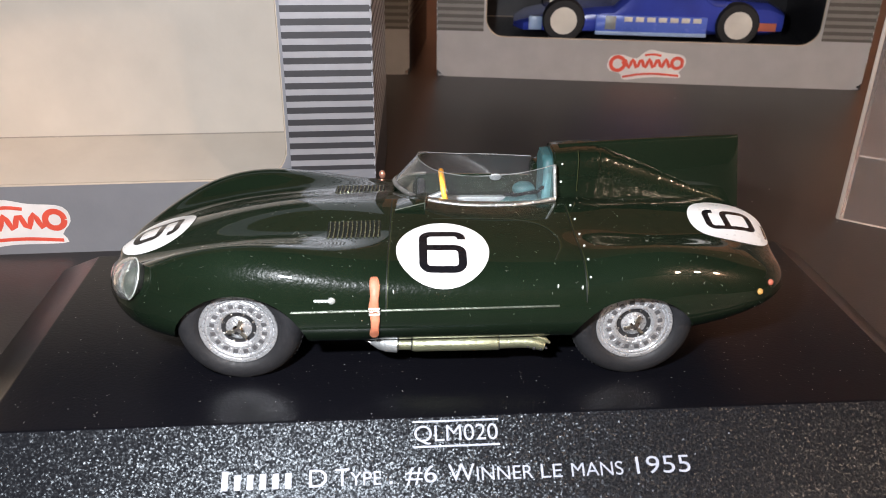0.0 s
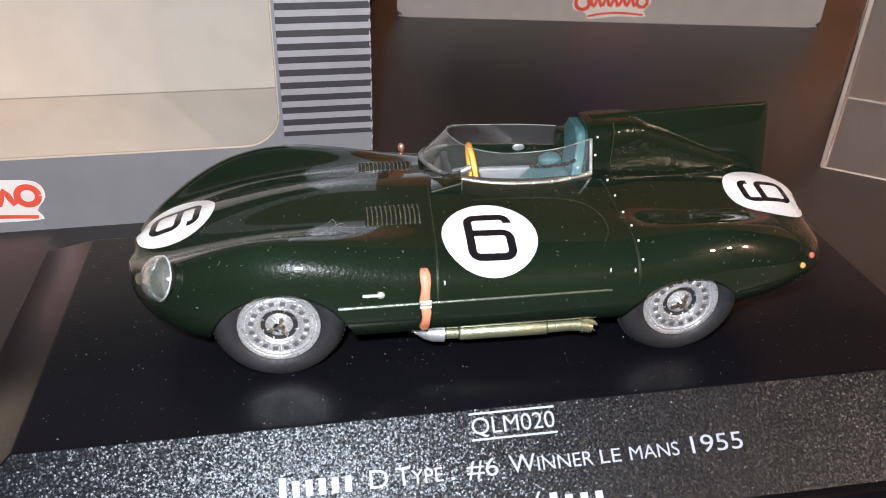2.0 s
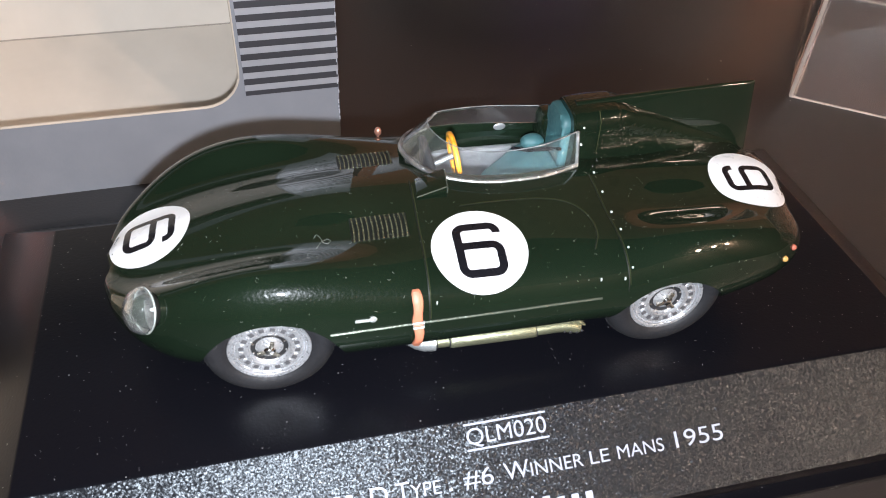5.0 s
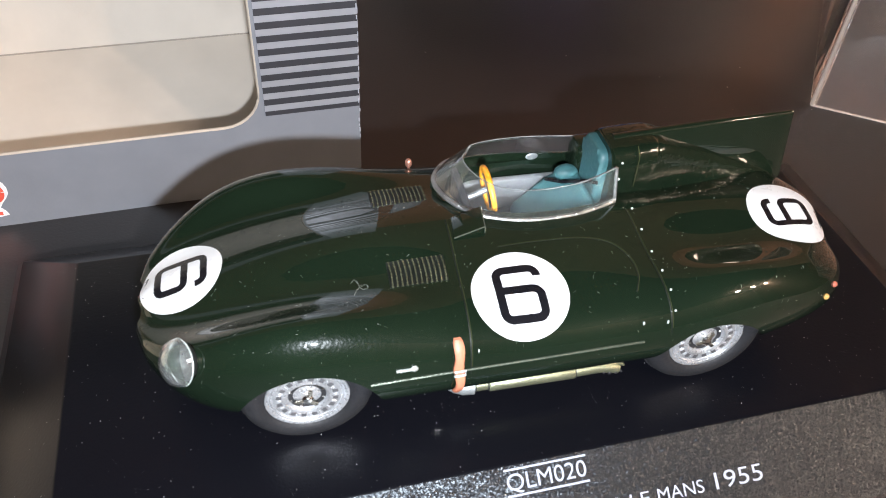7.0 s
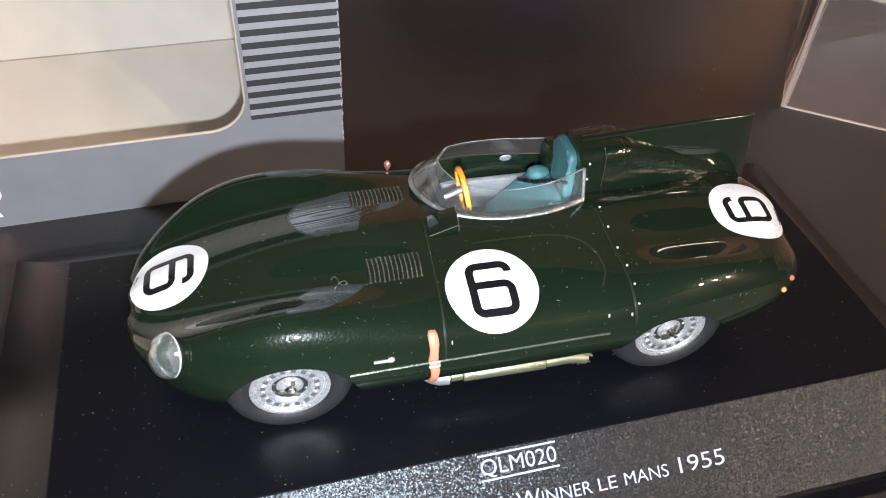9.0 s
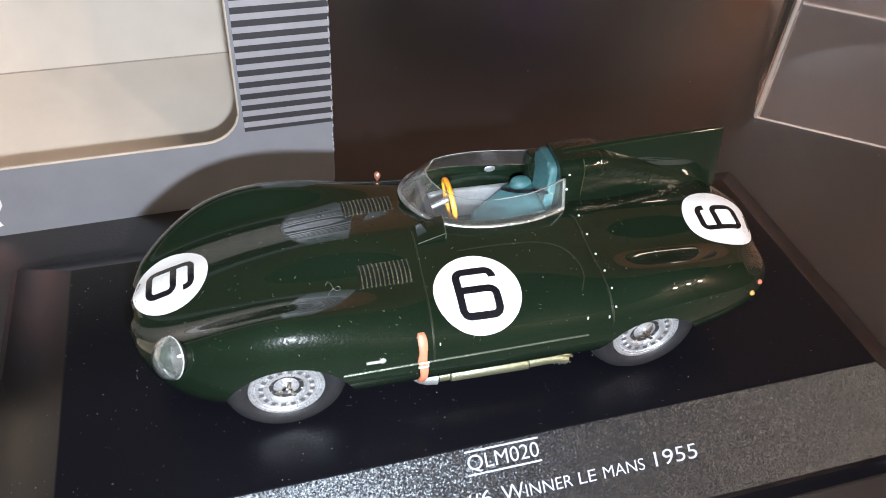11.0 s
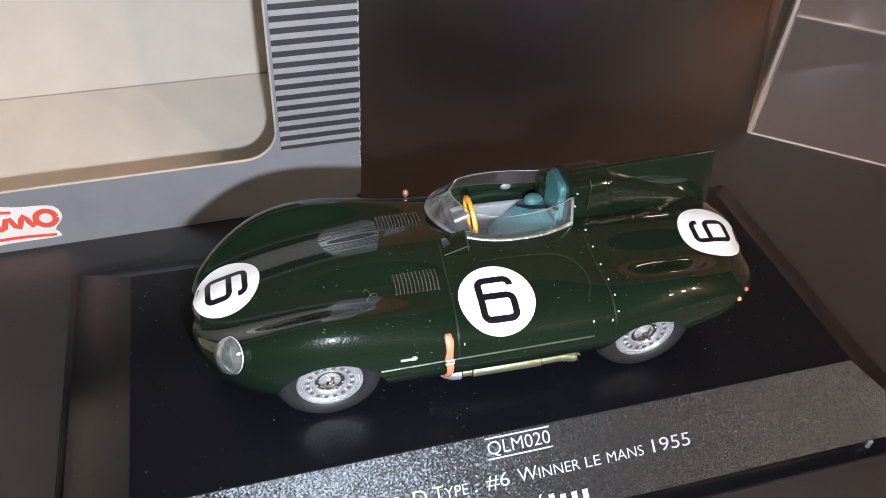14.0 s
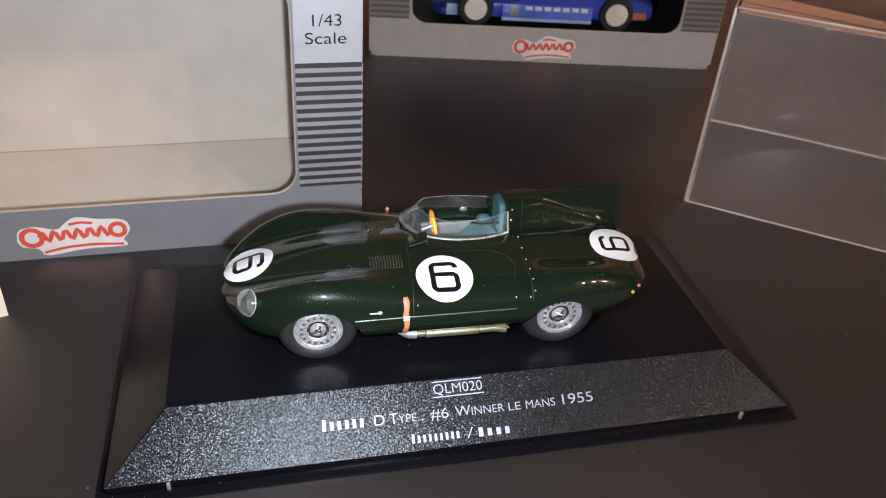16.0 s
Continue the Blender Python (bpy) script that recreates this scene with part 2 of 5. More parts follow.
def block(x0, x1, y0, y1, z0, z1, bevel=0.0, seg=2, bm=None):
    """An axis-aligned box, with rounded edges if asked."""
    b = bmesh.new()
    bmesh.ops.create_cube(b, size=1)
    for v in b.verts:
        v.co = Vector(((x0 + x1) / 2 + v.co.x * (x1 - x0), (y0 + y1) / 2 + v.co.y * (y1 - y0), (z0 + z1) / 2 + v.co.z * (z1 - z0)))
    if bevel:
        bmesh.ops.bevel(b, geom=b.edges[:], offset=bevel, segments=seg, profile=0.5, affect="EDGES")
    if bm is None:
        return b
    merge(bm, b)
    return bm


def merge(bm, other):
    me = bpy.data.meshes.new("tmp")
    other.to_mesh(me)
    other.free()
    bm.from_mesh(me)
    bpy.data.meshes.remove(me)


def lathe(profile, axis="y", n=48, centre=(0, 0, 0), cap=True):
    """Turns (radius, along) pairs round an axis."""
    bm = bmesh.new()
    rings = []
    for r, a in profile:
        ring = []
        for k in range(n):
            t = 2 * math.pi * k / n
            u, w = r * math.cos(t), r * math.sin(t)
            co = {"x": (a, u, w), "y": (u, a, w), "z": (u, w, a)}[axis]
            ring.append(bm.verts.new(Vector(co) + Vector(centre)))
        rings.append(ring)
    for a, b in zip(rings, rings[1:]):
        for k in range(n):
            bm.faces.new((a[k], a[(k + 1) % n], b[(k + 1) % n], b[k]))
    if cap:
        for ring in (rings[0], rings[-1]):
            bm.faces.new(ring)
    return bm


def tube(points, radius, n=10, closed=False, flat=1.0):
    """A round bar along points; radius may be one number or one for each point."""
    bm = bmesh.new()
    pts = [Vector(p) for p in points]
    rings = []
    up = Vector((0.13, 0.21, 0.97))
    for i, p in enumerate(pts):
        a = pts[i - 1] if (i or closed) else p
        b = pts[(i + 1) % len(pts)] if (i + 1 < len(pts) or closed) else p
        d = (b - a).normalized()
        u = d.cross(up).normalized()
        w = u.cross(d)
        r = radius[i] if isinstance(radius, (list, tuple)) else radius
        rings.append([bm.verts.new(p + u * (r * math.cos(2 * math.pi * k / n)) + w * (r * flat * math.sin(2 * math.pi * k / n))) for k in range(n)])
    pairs = list(zip(rings, rings[1:])) + ([(rings[-1], rings[0])] if closed else [])
    for a, b in pairs:
        for k in range(n):
            bm.faces.new((a[k], a[(k + 1) % n], b[(k + 1) % n], b[k]))
    if not closed:
        bm.faces.new(rings[0])
        bm.faces.new(rings[-1])
    return bm


def ball(x, y, z, rx, ry=None, rz=None, seg=16):
    bm = bmesh.new()
    bmesh.ops.create_uvsphere(bm, u_segments=seg, v_segments=seg // 2 + 2, radius=1)
    for v in bm.verts:
        v.co = Vector((x + v.co.x * rx, y + v.co.y * (ry or rx), z + v.co.z * (rz or rx)))
    return bm


def curve(nodes):
    """A smooth function through (x, value) pairs (monotone cubic)."""
    xs = np.array([n[0] for n in nodes], float)
    ys = np.array([n[1] for n in nodes], float)
    h = np.diff(xs)
    d = np.diff(ys) / h
    m = np.zeros(len(xs))
    m[0], m[-1] = d[0], d[-1]
    for i in range(1, len(xs) - 1):
        if d[i - 1] * d[i] > 0:
            w1, w2 = 2 * h[i] + h[i - 1], h[i] + 2 * h[i - 1]
            m[i] = (w1 + w2) / (w1 / d[i - 1] + w2 / d[i])

    def at(x):
        x = min(max(x, xs[0]), xs[-1])
        i = min(int(np.searchsorted(xs, x, side="right")) - 1, len(h) - 1)
        t = (x - xs[i]) / h[i]
        return float((1 + 2 * t) * (1 - t) ** 2 * ys[i] + t * (1 - t) ** 2 * h[i] * m[i] + t * t * (3 - 2 * t) * ys[i + 1] + t * t * (t - 1) * h[i] * m[i + 1])

    return at


def spline(points, n):
    """Evenly spaced points on a Catmull-Rom curve through points."""
    p = [Vector(q) for q in points]
    p = [p[0] * 2 - p[1]] + p + [p[-1] * 2 - p[-2]]
    fine = []
    for i in range(1, len(p) - 2):
        for k in range(12):
            t = k / 12
            a, b, c, d = p[i - 1], p[i], p[i + 1], p[i + 2]
            fine.append(0.5 * (2 * b + (c - a) * t + (2 * a - 5 * b + 4 * c - d) * t * t + (3 * b - a - 3 * c + d) * t ** 3))
    fine.append(p[-2])
    run = [0.0]
    for a, b in zip(fine, fine[1:]):
        run.append(run[-1] + (b - a).length)
    out, j = [], 0
    for k in range(n):
        s = run[-1] * k / (n - 1)
        while j < len(run) - 2 and run[j + 1] < s:
            j += 1
        t = (s - run[j]) / max(run[j + 1] - run[j], 1e-9)
        out.append(fine[j].lerp(fine[j + 1], t))
    return out


def cut(ob, cutters):
    """Takes the cutters' volumes out of ob, and removes them."""
    for c in cutters:
        mod = ob.modifiers.new("cut", "BOOLEAN")
        mod.operation, mod.solver, mod.object = "DIFFERENCE", "EXACT", c
    deps = bpy.context.evaluated_depsgraph_get()
    deps.update()
    me = bpy.data.meshes.new_from_object(ob.evaluated_get(deps))
    ob.modifiers.clear()
    ob.data = me
    for c in cutters:
        bpy.data.objects.remove(c)
    return ob


def letters(text, size, material, name, parent, m, label="", small=(), depth=0.02, align="LEFT", stretch=1.0):
    """Writing as a thin mesh, in Blender's own font; size in millimetres. small: places of letters set as small capitals."""
    cu = bpy.data.curves.new("writing", "FONT")
    cu.body, cu.size, cu.extrude, cu.align_x = text, size * MM, depth * MM, align
    cu.small_caps_scale = 0.78
    cu.offset = -0.004 * size * MM
    for i in small:
        cu.body_format[i].use_small_caps = True
    tmp = new("tmp", cu)
    deps = bpy.context.evaluated_depsgraph_get()
    deps.update()
    me = bpy.data.meshes.new_from_object(tmp.evaluated_get(deps))
    bpy.data.objects.remove(tmp)
    wide = [v.co.x for v in me.vertices]
    if stretch != 1.0:
        k = stretch * MM / (max(wide) - min(wide))
        lo = min(wide)
        for v in me.vertices:
            v.co.x = (v.co.x - lo) * k
    me.materials.clear()
    me.materials.append(material)
    ob = new(name, me)
    ob.parent = parent
    ob.matrix_local = m
    if label:
        ob["label"] = label
    return ob


def on_plane(pts_uv, m, thick, bm=None):
    """A flat shape from (u, v) corners, laid in the plane of m (millimetres), with a little thickness."""
    b = bm or bmesh.new()
    top = [b.verts.new(m @ Vector((u, v, thick))) for u, v in pts_uv]
    low = [b.verts.new(m @ Vector((u, v, -thick * 0.5))) for u, v in pts_uv]
    b.faces.new(top)
    b.faces.new(low[::-1])
    for i in range(len(top)):
        j = (i + 1) % len(top)
        b.faces.new((top[i], low[i], low[j], top[j]))
    return b


def bar(u0, u1, v0, v1):
    return [(u0, v0), (u1, v0), (u1, v1), (u0, v1)]

# ---- the room and the table ----
TZ = -12.0


def plain(name, x0, x1, y0, y1, z0, z1, material, label, category, bevel=0.0):
    ob = part(name, block(x0, x1, y0, y1, z0, z1, bevel), material, None, "", bevel > 0)
    return tagged(ob, label, category, kind="structure")


plain("floor", -2300, 2300, -2300, 900, -800, -760, FLOORWOOD, "plain brown floor of the room", "floor")
# ceiling darkened in place of the phone and hand that block reflected light
plain("ceiling", -2300, 2300, -2300, 900, 1640, 1700, CEILPAINT, "unseen ceiling, darkened to keep the reflections dark", "ceiling")
plain("wall_east", 2300, 2400, -2300, 900, -760, 1640, WALLPAINT, "unseen side wall, darkened to dim its reflection", "wall")
# both out of view: the panel is added as a brown reflector, the wall tinted likewise
plain("wall_north", -2300, 2300, 620, 720, -760, 1640, BACKWALL, "unseen wall behind the table, tan for the sheen it gives", "wall")
plain("trim", -2295, 2295, 598, 619.5, -760, 480, REFLECTPANEL, "unseen brown panel, added to give table and paint their brown reflections", "panelling", 2.0)
plain("wall_west", -2400, -2300, -2300, 900, -760, 1640, DARKWALL, "unseen wall across the room, darkened to dim its reflection", "wall")
plain("wall_south", -2300, 2300, -2400, -2300, -760, 1640, DARKWALL, "unseen wall behind the camera, darkened to dim its reflection", "wall")

table = thing("table", mpose(-300, 130, TZ), "dark brown laminate table with a dusty satin top", "table")
part("tabletop", block(-560, 760, -420, 480, -24, 0, 1.5), TABLE, table)
for sx in (-500, 700):
    for sy in (-360, 420):
        part("leg", block(sx - 25, sx + 25, sy - 25, sy + 25, -748, -24.2, 1.0), TABLE, table)

spot_bar = thing("ceiling_spot_bar", mpose(1760, -1500, 1640, 0, 0, 25), "metal ceiling bar with three lit warm bulbs", "lamp")
part("bar", block(-560, 560, -20, 20, -30, 0, 4), CHROME, spot_bar)
for x in (-470, 0, 470):
    part("holder", lathe([(18, -30), (18, -60), (30, -75), (30, -80)], "z", 20, (x, 0, 0)), CHROME, spot_bar)
    part("bulb", ball(x, 0, -148, 70, seg=20), GLOBEGLASS, spot_bar, "glowing warm bulb")

flat_box = thing("flattened_carton", mpose(264, 120, TZ, 0, 0, -3), "flattened plain tan card carton lying at the table's end", "box")
bm = on_plane([(4, 0), (165, 0), (165, 160), (0, 160), (0, 4)], Matrix.Translation((0, 0, 1.2)), 2.2)
bmesh.ops.bevel(bm, geom=bm.edges[:], offset=0.4, segments=2, profile=0.5, affect="EDGES")
part("lower_layer", bm, TANCARD, flat_box)
part("upper_layer", block(0.6, 164, 3, 158, 3.45, 5.2, 0.5), TANCARD, flat_box)

# ---- the display base ----
base = thing("display_base", mpose(3.6, -1.0, TZ, 0, 0, 1.9), "black plastic display base with sloped grained edges and white print", "display base")


def frustum(x0, y0, z0, x1, y1, z1):
    bm = bmesh.new()
    lo = [bm.verts.new((sx * x0, sy * y0, z0)) for sx, sy in ((-1, -1), (1, -1), (1, 1), (-1, 1))]
    hi = [bm.verts.new((sx * x1, sy * y1, z1)) for sx, sy in ((-1, -1), (1, -1), (1, 1), (-1, 1))]
    for i in range(4):
        j = (i + 1) % 4
        bm.faces.new((lo[i], lo[j], hi[j], hi[i]))
    bm.faces.new(hi)
    bm.faces.new(lo[::-1])
    bmesh.ops.bevel(bm, geom=bm.edges[:], offset=0.25, segments=2, profile=0.5, affect="EDGES")
    return bm


BX, BY, SX, SY = 62.1, 24.3, 73.9, 36.1
PRINTSHIFT = -1.0
part("plinth", frustum(SX, SY, 3.2, BX, BY, 11.8), SMOOTHBLACK, base)
part("wall", block(-SX + 0.3, SX - 0.3, -SY + 0.3, SY - 0.3, 0.9, 3.3, 0.2), SMOOTHBLACK, base)
part("lip", block(-75.6, 75.6, -38.0, 38.0, 0, 1.1, 0.35), SMOOTHBLACK, base)
for x in (-62.0, 62.0, -6.0, -3.2, -0.4):
    part("clip", block(x - 0.35, x + 0.35, -36.3, -35.6, 1.0, 2.9, 0.1), GREYMETAL if abs(x) > 10 else SMOOTHBLACK, base)

# axes of the front slope: u along the edge, v up the slope, w outwards
run, drop = SY - BY, 8.6
slope = math.hypot(run, drop)
FRONT = Matrix(((1, 0, 0, 0), (0, run / slope, -drop / slope, -BY), (0, drop / slope, run / slope, 11.8), (0, 0, 0, 1)))
bm = bmesh.new()
vs = [FRONT @ Vector(p) for p in ((-BX + 0.15, -0.2, 0.05), (BX - 0.15, -0.2, 0.05), (SX - 0.2, -slope + 0.15, 0.05), (-SX + 0.2, -slope + 0.15, 0.05))]
lo = [v - (FRONT.to_3x3() @ Vector((0, 0, 0.3))) for v in vs]
a, b = [bm.verts.new(v) for v in vs], [bm.verts.new(v) for v in lo]
bm.faces.new(a), bm.faces.new(b[::-1])
for i in range(4):
    bm.faces.new((a[i], b[i], b[(i + 1) % 4], a[(i + 1) % 4]))
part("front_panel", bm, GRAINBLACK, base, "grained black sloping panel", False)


def on_front(u, v, w=0.08):
    m = FRONT @ Matrix.Translation((u + PRINTSHIFT, -v, w))
    return Matrix.LocRotScale(m.translation * MM, m.to_quaternion(), None)


for v in (0.72, 3.95):
    part("rule", on_plane(bar(-7.0, 4.1, -v - 0.12, -v + 0.12), FRONT @ Matrix.Translation((PRINTSHIFT, 0, 0.06)), 0.03), PRINTWHITE, base, "thin white printed line", False)
letters("QLM020", 3.0, PRINTWHITE, "code_print", base, on_front(-6.8, 3.30), "white printed code", stretch=10.7)
letters("D", 3.15, PRINTWHITE, "title_print", base, on_front(-20.0, 8.42), "white printed words", stretch=2.2)
letters("Type", 3.15, PRINTWHITE, "title_print", base, on_front(-16.8, 8.42), "white printed words", small=(1, 2, 3), stretch=5.7)
letters("#6", 3.15, PRINTWHITE, "title_print", base, on_front(-8.1, 8.42), "white printed words", stretch=3.9)
letters("Winner", 3.15, PRINTWHITE, "title_print", base, on_front(-2.7, 8.42), "white printed words", small=(1, 2, 3, 4, 5), stretch=10.7)
letters("le", 3.15, PRINTWHITE, "title_print", base, on_front(9.0, 8.42), "white printed words", small=(0, 1), stretch=2.7)
letters("mans", 3.15, PRINTWHITE, "title_print", base, on_front(12.9, 8.42), "white printed words", small=(0, 1, 2, 3), stretch=6.6)
letters("1955", 3.15, PRINTWHITE, "title_print", base, on_front(21.25, 8.42), "white printed words", stretch=7.0)
PRINTPLANE = FRONT @ Matrix.Translation((PRINTSHIFT, 0, 0.06))
part("print_bar", on_plane(bar(-10.1, -9.7, -8.42, -8.05), PRINTPLANE, 0.03), PRINTWHITE, base, "white printed bar", False)
for u0, u1, low, tall, small, count in ((-30.7, -21.4, 8.42, 2.35, 1.85, 6), (-12.6, -1.9, 12.9, 1.9, 1.5, 9), (1.7, 9.4, 13.1, 1.9, 1.5, 4)):
    step = (u1 - u0) / count
    for k in range(count):
        part("print_bar", on_plane(bar(u0 + k * step, u0 + (k + 0.5) * step, -low, -low + (small if k else tall)), PRINTPLANE, 0.03), PRINTWHITE, base, "white printed bar", False)
part("print_bar", on_plane([(-0.9, -13.2), (-0.6, -13.2), (0.6, -10.9), (0.3, -10.9)], PRINTPLANE, 0.03), PRINTWHITE, base, "white printed bar", False)

# ---- the cartons ----
def rounded(x0, x1, z0, z1, r, n):
    pts = []
    for cx, cz, a0 in ((x1 - r, z1 - r, 0), (x0 + r, z1 - r, 90), (x0 + r, z0 + r, 180), (x1 - r, z0 + r, 270)):
        for k in range(n):
            t = radians(a0 + 90 * k / (n - 1))
            pts.append((cx + r * math.cos(t), cz + r * math.sin(t)))
    return pts


def window_panel(W, H, hole, thick):
    """A panel in the plane y = 0 with a round-cornered window."""
    inner = rounded(*hole, 7.0, 8)
    outer = []
    corners = ((W, H), (-W, H), (-W, 0), (W, 0))
    for q in range(4):
        for k in range(8):
            cx, cz = corners[q]
            px, pz = inner[q * 8 + k]
            f = k / 7
            edge = ((0, 1), (1, 0), (0, 1), (1, 0))[q]
            a = (cx, pz) if edge == (0, 1) else (px, cz)
            b = (px, cz) if edge == (0, 1) else (cx, pz)
            if f < 0.5:
                outer.append((a[0] + (cx - a[0]) * f * 2, a[1] + (cz - a[1]) * f * 2))
            else:
                outer.append((cx + (b[0] - cx) * (f - 0.5) * 2, cz + (b[1] - cz) * (f - 0.5) * 2))
    bm = bmesh.new()
    loops = []
    for y, pts in ((0, outer), (0, inner), (thick, inner), (thick, outer)):
        loops.append([bm.verts.new((p[0], y, p[1])) for p in pts])
    n = len(inner)
    for a, b in zip(loops, loops[1:] + loops[:1]):
        for k in range(n):
            bm.faces.new((a[k], a[(k + 1) % n], b[(k + 1) % n], b[k]))
    bmesh.ops.remove_doubles(bm, verts=bm.verts[:], dist=0.001)
    return bm


FOLD = simple("fold_line", (0.38, 0.33, 0.28), 0.8)
BW, BH, BD = 78.0, 86.0, 66.0
HOLE = (-60.0, 60.0, 15.2, 74.0)
SPLAY = 0.068  # one side of the worn cartons leans outwards


def carton(m, label, inside, floor_z, depth, rise, grey, dark, silver):
    box = thing("model_box", m, label, "box", "boxes for the model cars")
    part("front_panel", window_panel(BW, BH, HOLE, 0.6), grey, box, "grey card front with a round-cornered window")
    rim = rounded(HOLE[0], HOLE[1], HOLE[2], HOLE[3], 7.0, 8)
    part("window_rim", tube([(x, 0.45, z) for x, z in rim], 0.38, 8, True), WHITECORE, box, "torn white card edge of the window")
    sides = bmesh.new()
    block(BW - 0.6, BW, 0.65, BD, 0, BH, 0, 2, sides)
    for v in sides.verts:
        v.co.x += SPLAY * v.co.y
    part("side_panel", sides, BOXDARK, box, "", False)
    part("side_panel", block(-BW, -BW + 0.6, 0.65, BD, 0, BH), BOXDARK, box, "", False)
    part("back_panel", block(-BW + 0.65, BW - 0.65, BD - 0.6, BD, 0, BH), BOXDARK, box, "", False)
    part("top_panel", block(-BW + 0.65, BW - 0.65, 0.65, BD - 0.65, BH - 0.6, BH), grey, box, "", False)
    part("bottom_panel", block(-BW + 0.65, BW - 0.65, 0.65, BD - 0.65, 0, 0.6), grey, box, "", False)
    # inner tray
    slant = block(-64.6, 64.6, 0.9, depth, floor_z - 0.6, floor_z)
    for v in slant.verts:
        v.co.z -= rise * (depth - v.co.y) / (depth - 0.9)
    part("tray_floor", slant, inside, box, "", False)
    part("tray_back", block(-64.6, 64.6, depth, depth + 0.6, floor_z - 0.6, BH - 2), inside, box, "", False)
    part("tray_fold", tube([(-64.4, depth - 0.1, floor_z + 0.05), (64.4, depth - 0.1, floor_z + 0.05)], 0.17, 6), FOLD, box, "dark fold line")
    for s in (-1, 1):
        flare = block(-0.3, 0.3, 0.8, depth + 0.6, floor_z - 0.6, BH - 2)
        for v in flare.verts:
            v.co.x += s * (60.9 + 4.0 * v.co.y / depth)
        part("tray_side", flare, inside, box, "", False)
    # printed columns
    z0, z1, pitch = 17.2, 53.2, 2.5
    for s in (-1, 1):
        a, b = sorted((s * 60.6, s * (BW - 0.05)))
        part("column", block(a, b, -0.12, 0.02, z0, z1), dark, box, "dark printed column", False)
        part("label", block(a, b, -0.12, 0.02, z1 + 0.05, BH), BOXSILVER, box, "silver printed label", False)
        z = z1 - pitch
        while z > z0:
            part("stripe", block(a, b, -0.2, -0.1, z, z + 1.2), silver, box, "", False)
            edge = block(*sorted((s * (BW + 0.12), s * BW)), 0.0, BD, z, z + 1.2)
            for v in edge.verts:
                v.co.x += (SPLAY if s > 0 else 0.0) * v.co.y
            part("stripe", edge, silver, box, "", False)
            z -= pitch
        # the worn upright edge
        rnd = random.Random(17)
        worn = bmesh.new()
        z = 10.0
        while z < BH - 1:
            h = rnd.uniform(0.3, 1.1)
            x = s * (BW - 0.12 + rnd.uniform(-0.1, 0.12))
            block(x - 0.11, x + 0.11, -0.2 - rnd.uniform(0, 0.08), 0.1, z, z + h, 0.05, 1, worn)
            z += h + rnd.uniform(0.3, 1.6)
        part("worn_edge", worn, BOXSILVER, box, "worn pale card edge", False)
    # the mark: a pale halo, a red band and an underline
    P = Matrix(((1, 0, 0, 0), (0, 0, -1, 0), (0, 1, 0, 0), (0, 0, 0, 1)))
    outline = spline([(-14.2, 6.2, 0), (-13.2, 9.4, 0), (-9, 10.2, 0), (-4, 9.0, 0), (-1.2, 11.2, 0), (1.5, 12.4, 0), (6.5, 11.4, 0), (13, 10.6, 0), (14.3, 7.4, 0), (12.2, 4.4, 0), (12.8, 2.4, 0), (2, 2.2, 0), (-7.5, 1.0, 0), (-9.2, 3.2, 0), (-13.2, 4.2, 0), (-14.2, 6.2, 0)], 60)
    part("mark_halo", on_plane([(p.x, p.y) for p in outline[:-1]], P, 0.1), LOGOWHITE, box, "pale outline of the printed mark", False)

    def stroke(points, width, name, label):
        pts = spline([(x, z, 0) for x, z in points], 40)
        bm = bmesh.new()
        rows = []
        for i, p in enumerate(pts):
            d = (pts[min(i + 1, 39)] - pts[max(i - 1, 0)]).normalized() * width / 2
            rows.append([bm.verts.new((p.x - d.y * k, -0.13 - 0.03 * (1 - abs(k)), p.y + d.x * k)) for k in (-1, 0, 1)])
        for q, r in zip(rows, rows[1:]):
            bm.faces.new((q[0], q[1], r[1], r[0])), bm.faces.new((q[1], q[2], r[2], r[1]))
        part(name, bm, LOGORED, box, label, False)

    def oval(cx, cz, rx, rz):
        return [(cx + rx * math.cos(k * math.pi / 6), cz + rz * math.sin(k * math.pi / 6)) for k in range(13)]

    stroke(oval(-10.4, 6.9, 2.5, 2.5), 1.35, "mark_ring", "red printed ring")
    stroke(oval(11.2, 7.7, 1.9, 1.9), 1.25, "mark_ring", "red printed ring")
    stroke([(-8.6 + 18.0 * k / 36, 6.9 + 1.55 * math.sin(k * 1.05) + 0.02 * k) for k in range(37)], 1.15, "mark_band", "red printed wave")
    stroke([(-0.8, 10.3), (2, 10.7), (5.2, 10.3)], 0.8, "mark_bar", "red printed bar")
    stroke([(-8.2, 2.0), (-2, 3.2), (5, 3.5), (12.2, 3.0)], 0.8, "mark_underline", "red printed underline")
    return box


NEAR = mpose(-88.9, 45.7, TZ, 0, 0, 3.5)
near_box = carton(NEAR, "empty grey card box with a large window and silver stripes", BEIGE, 12.6, 40.0, 10.0, BOXGREY, STRIPEDARK, BOXSTRIPE)
WRITE = Matrix.Rotation(radians(90), 4, "X")
letters("1/43", 4.3, BLACK, "scale_print", near_box, Matrix.Translation((65.3 * MM, -0.2 * MM, 62.9 * MM)) @ WRITE, "black printed words", stretch=7.3)
letters("Scale", 4.3, BLACK, "scale_print", near_box, Matrix.Translation((63.4 * MM, -0.2 * MM, 58.3 * MM)) @ WRITE, "black printed words", stretch=10.4)

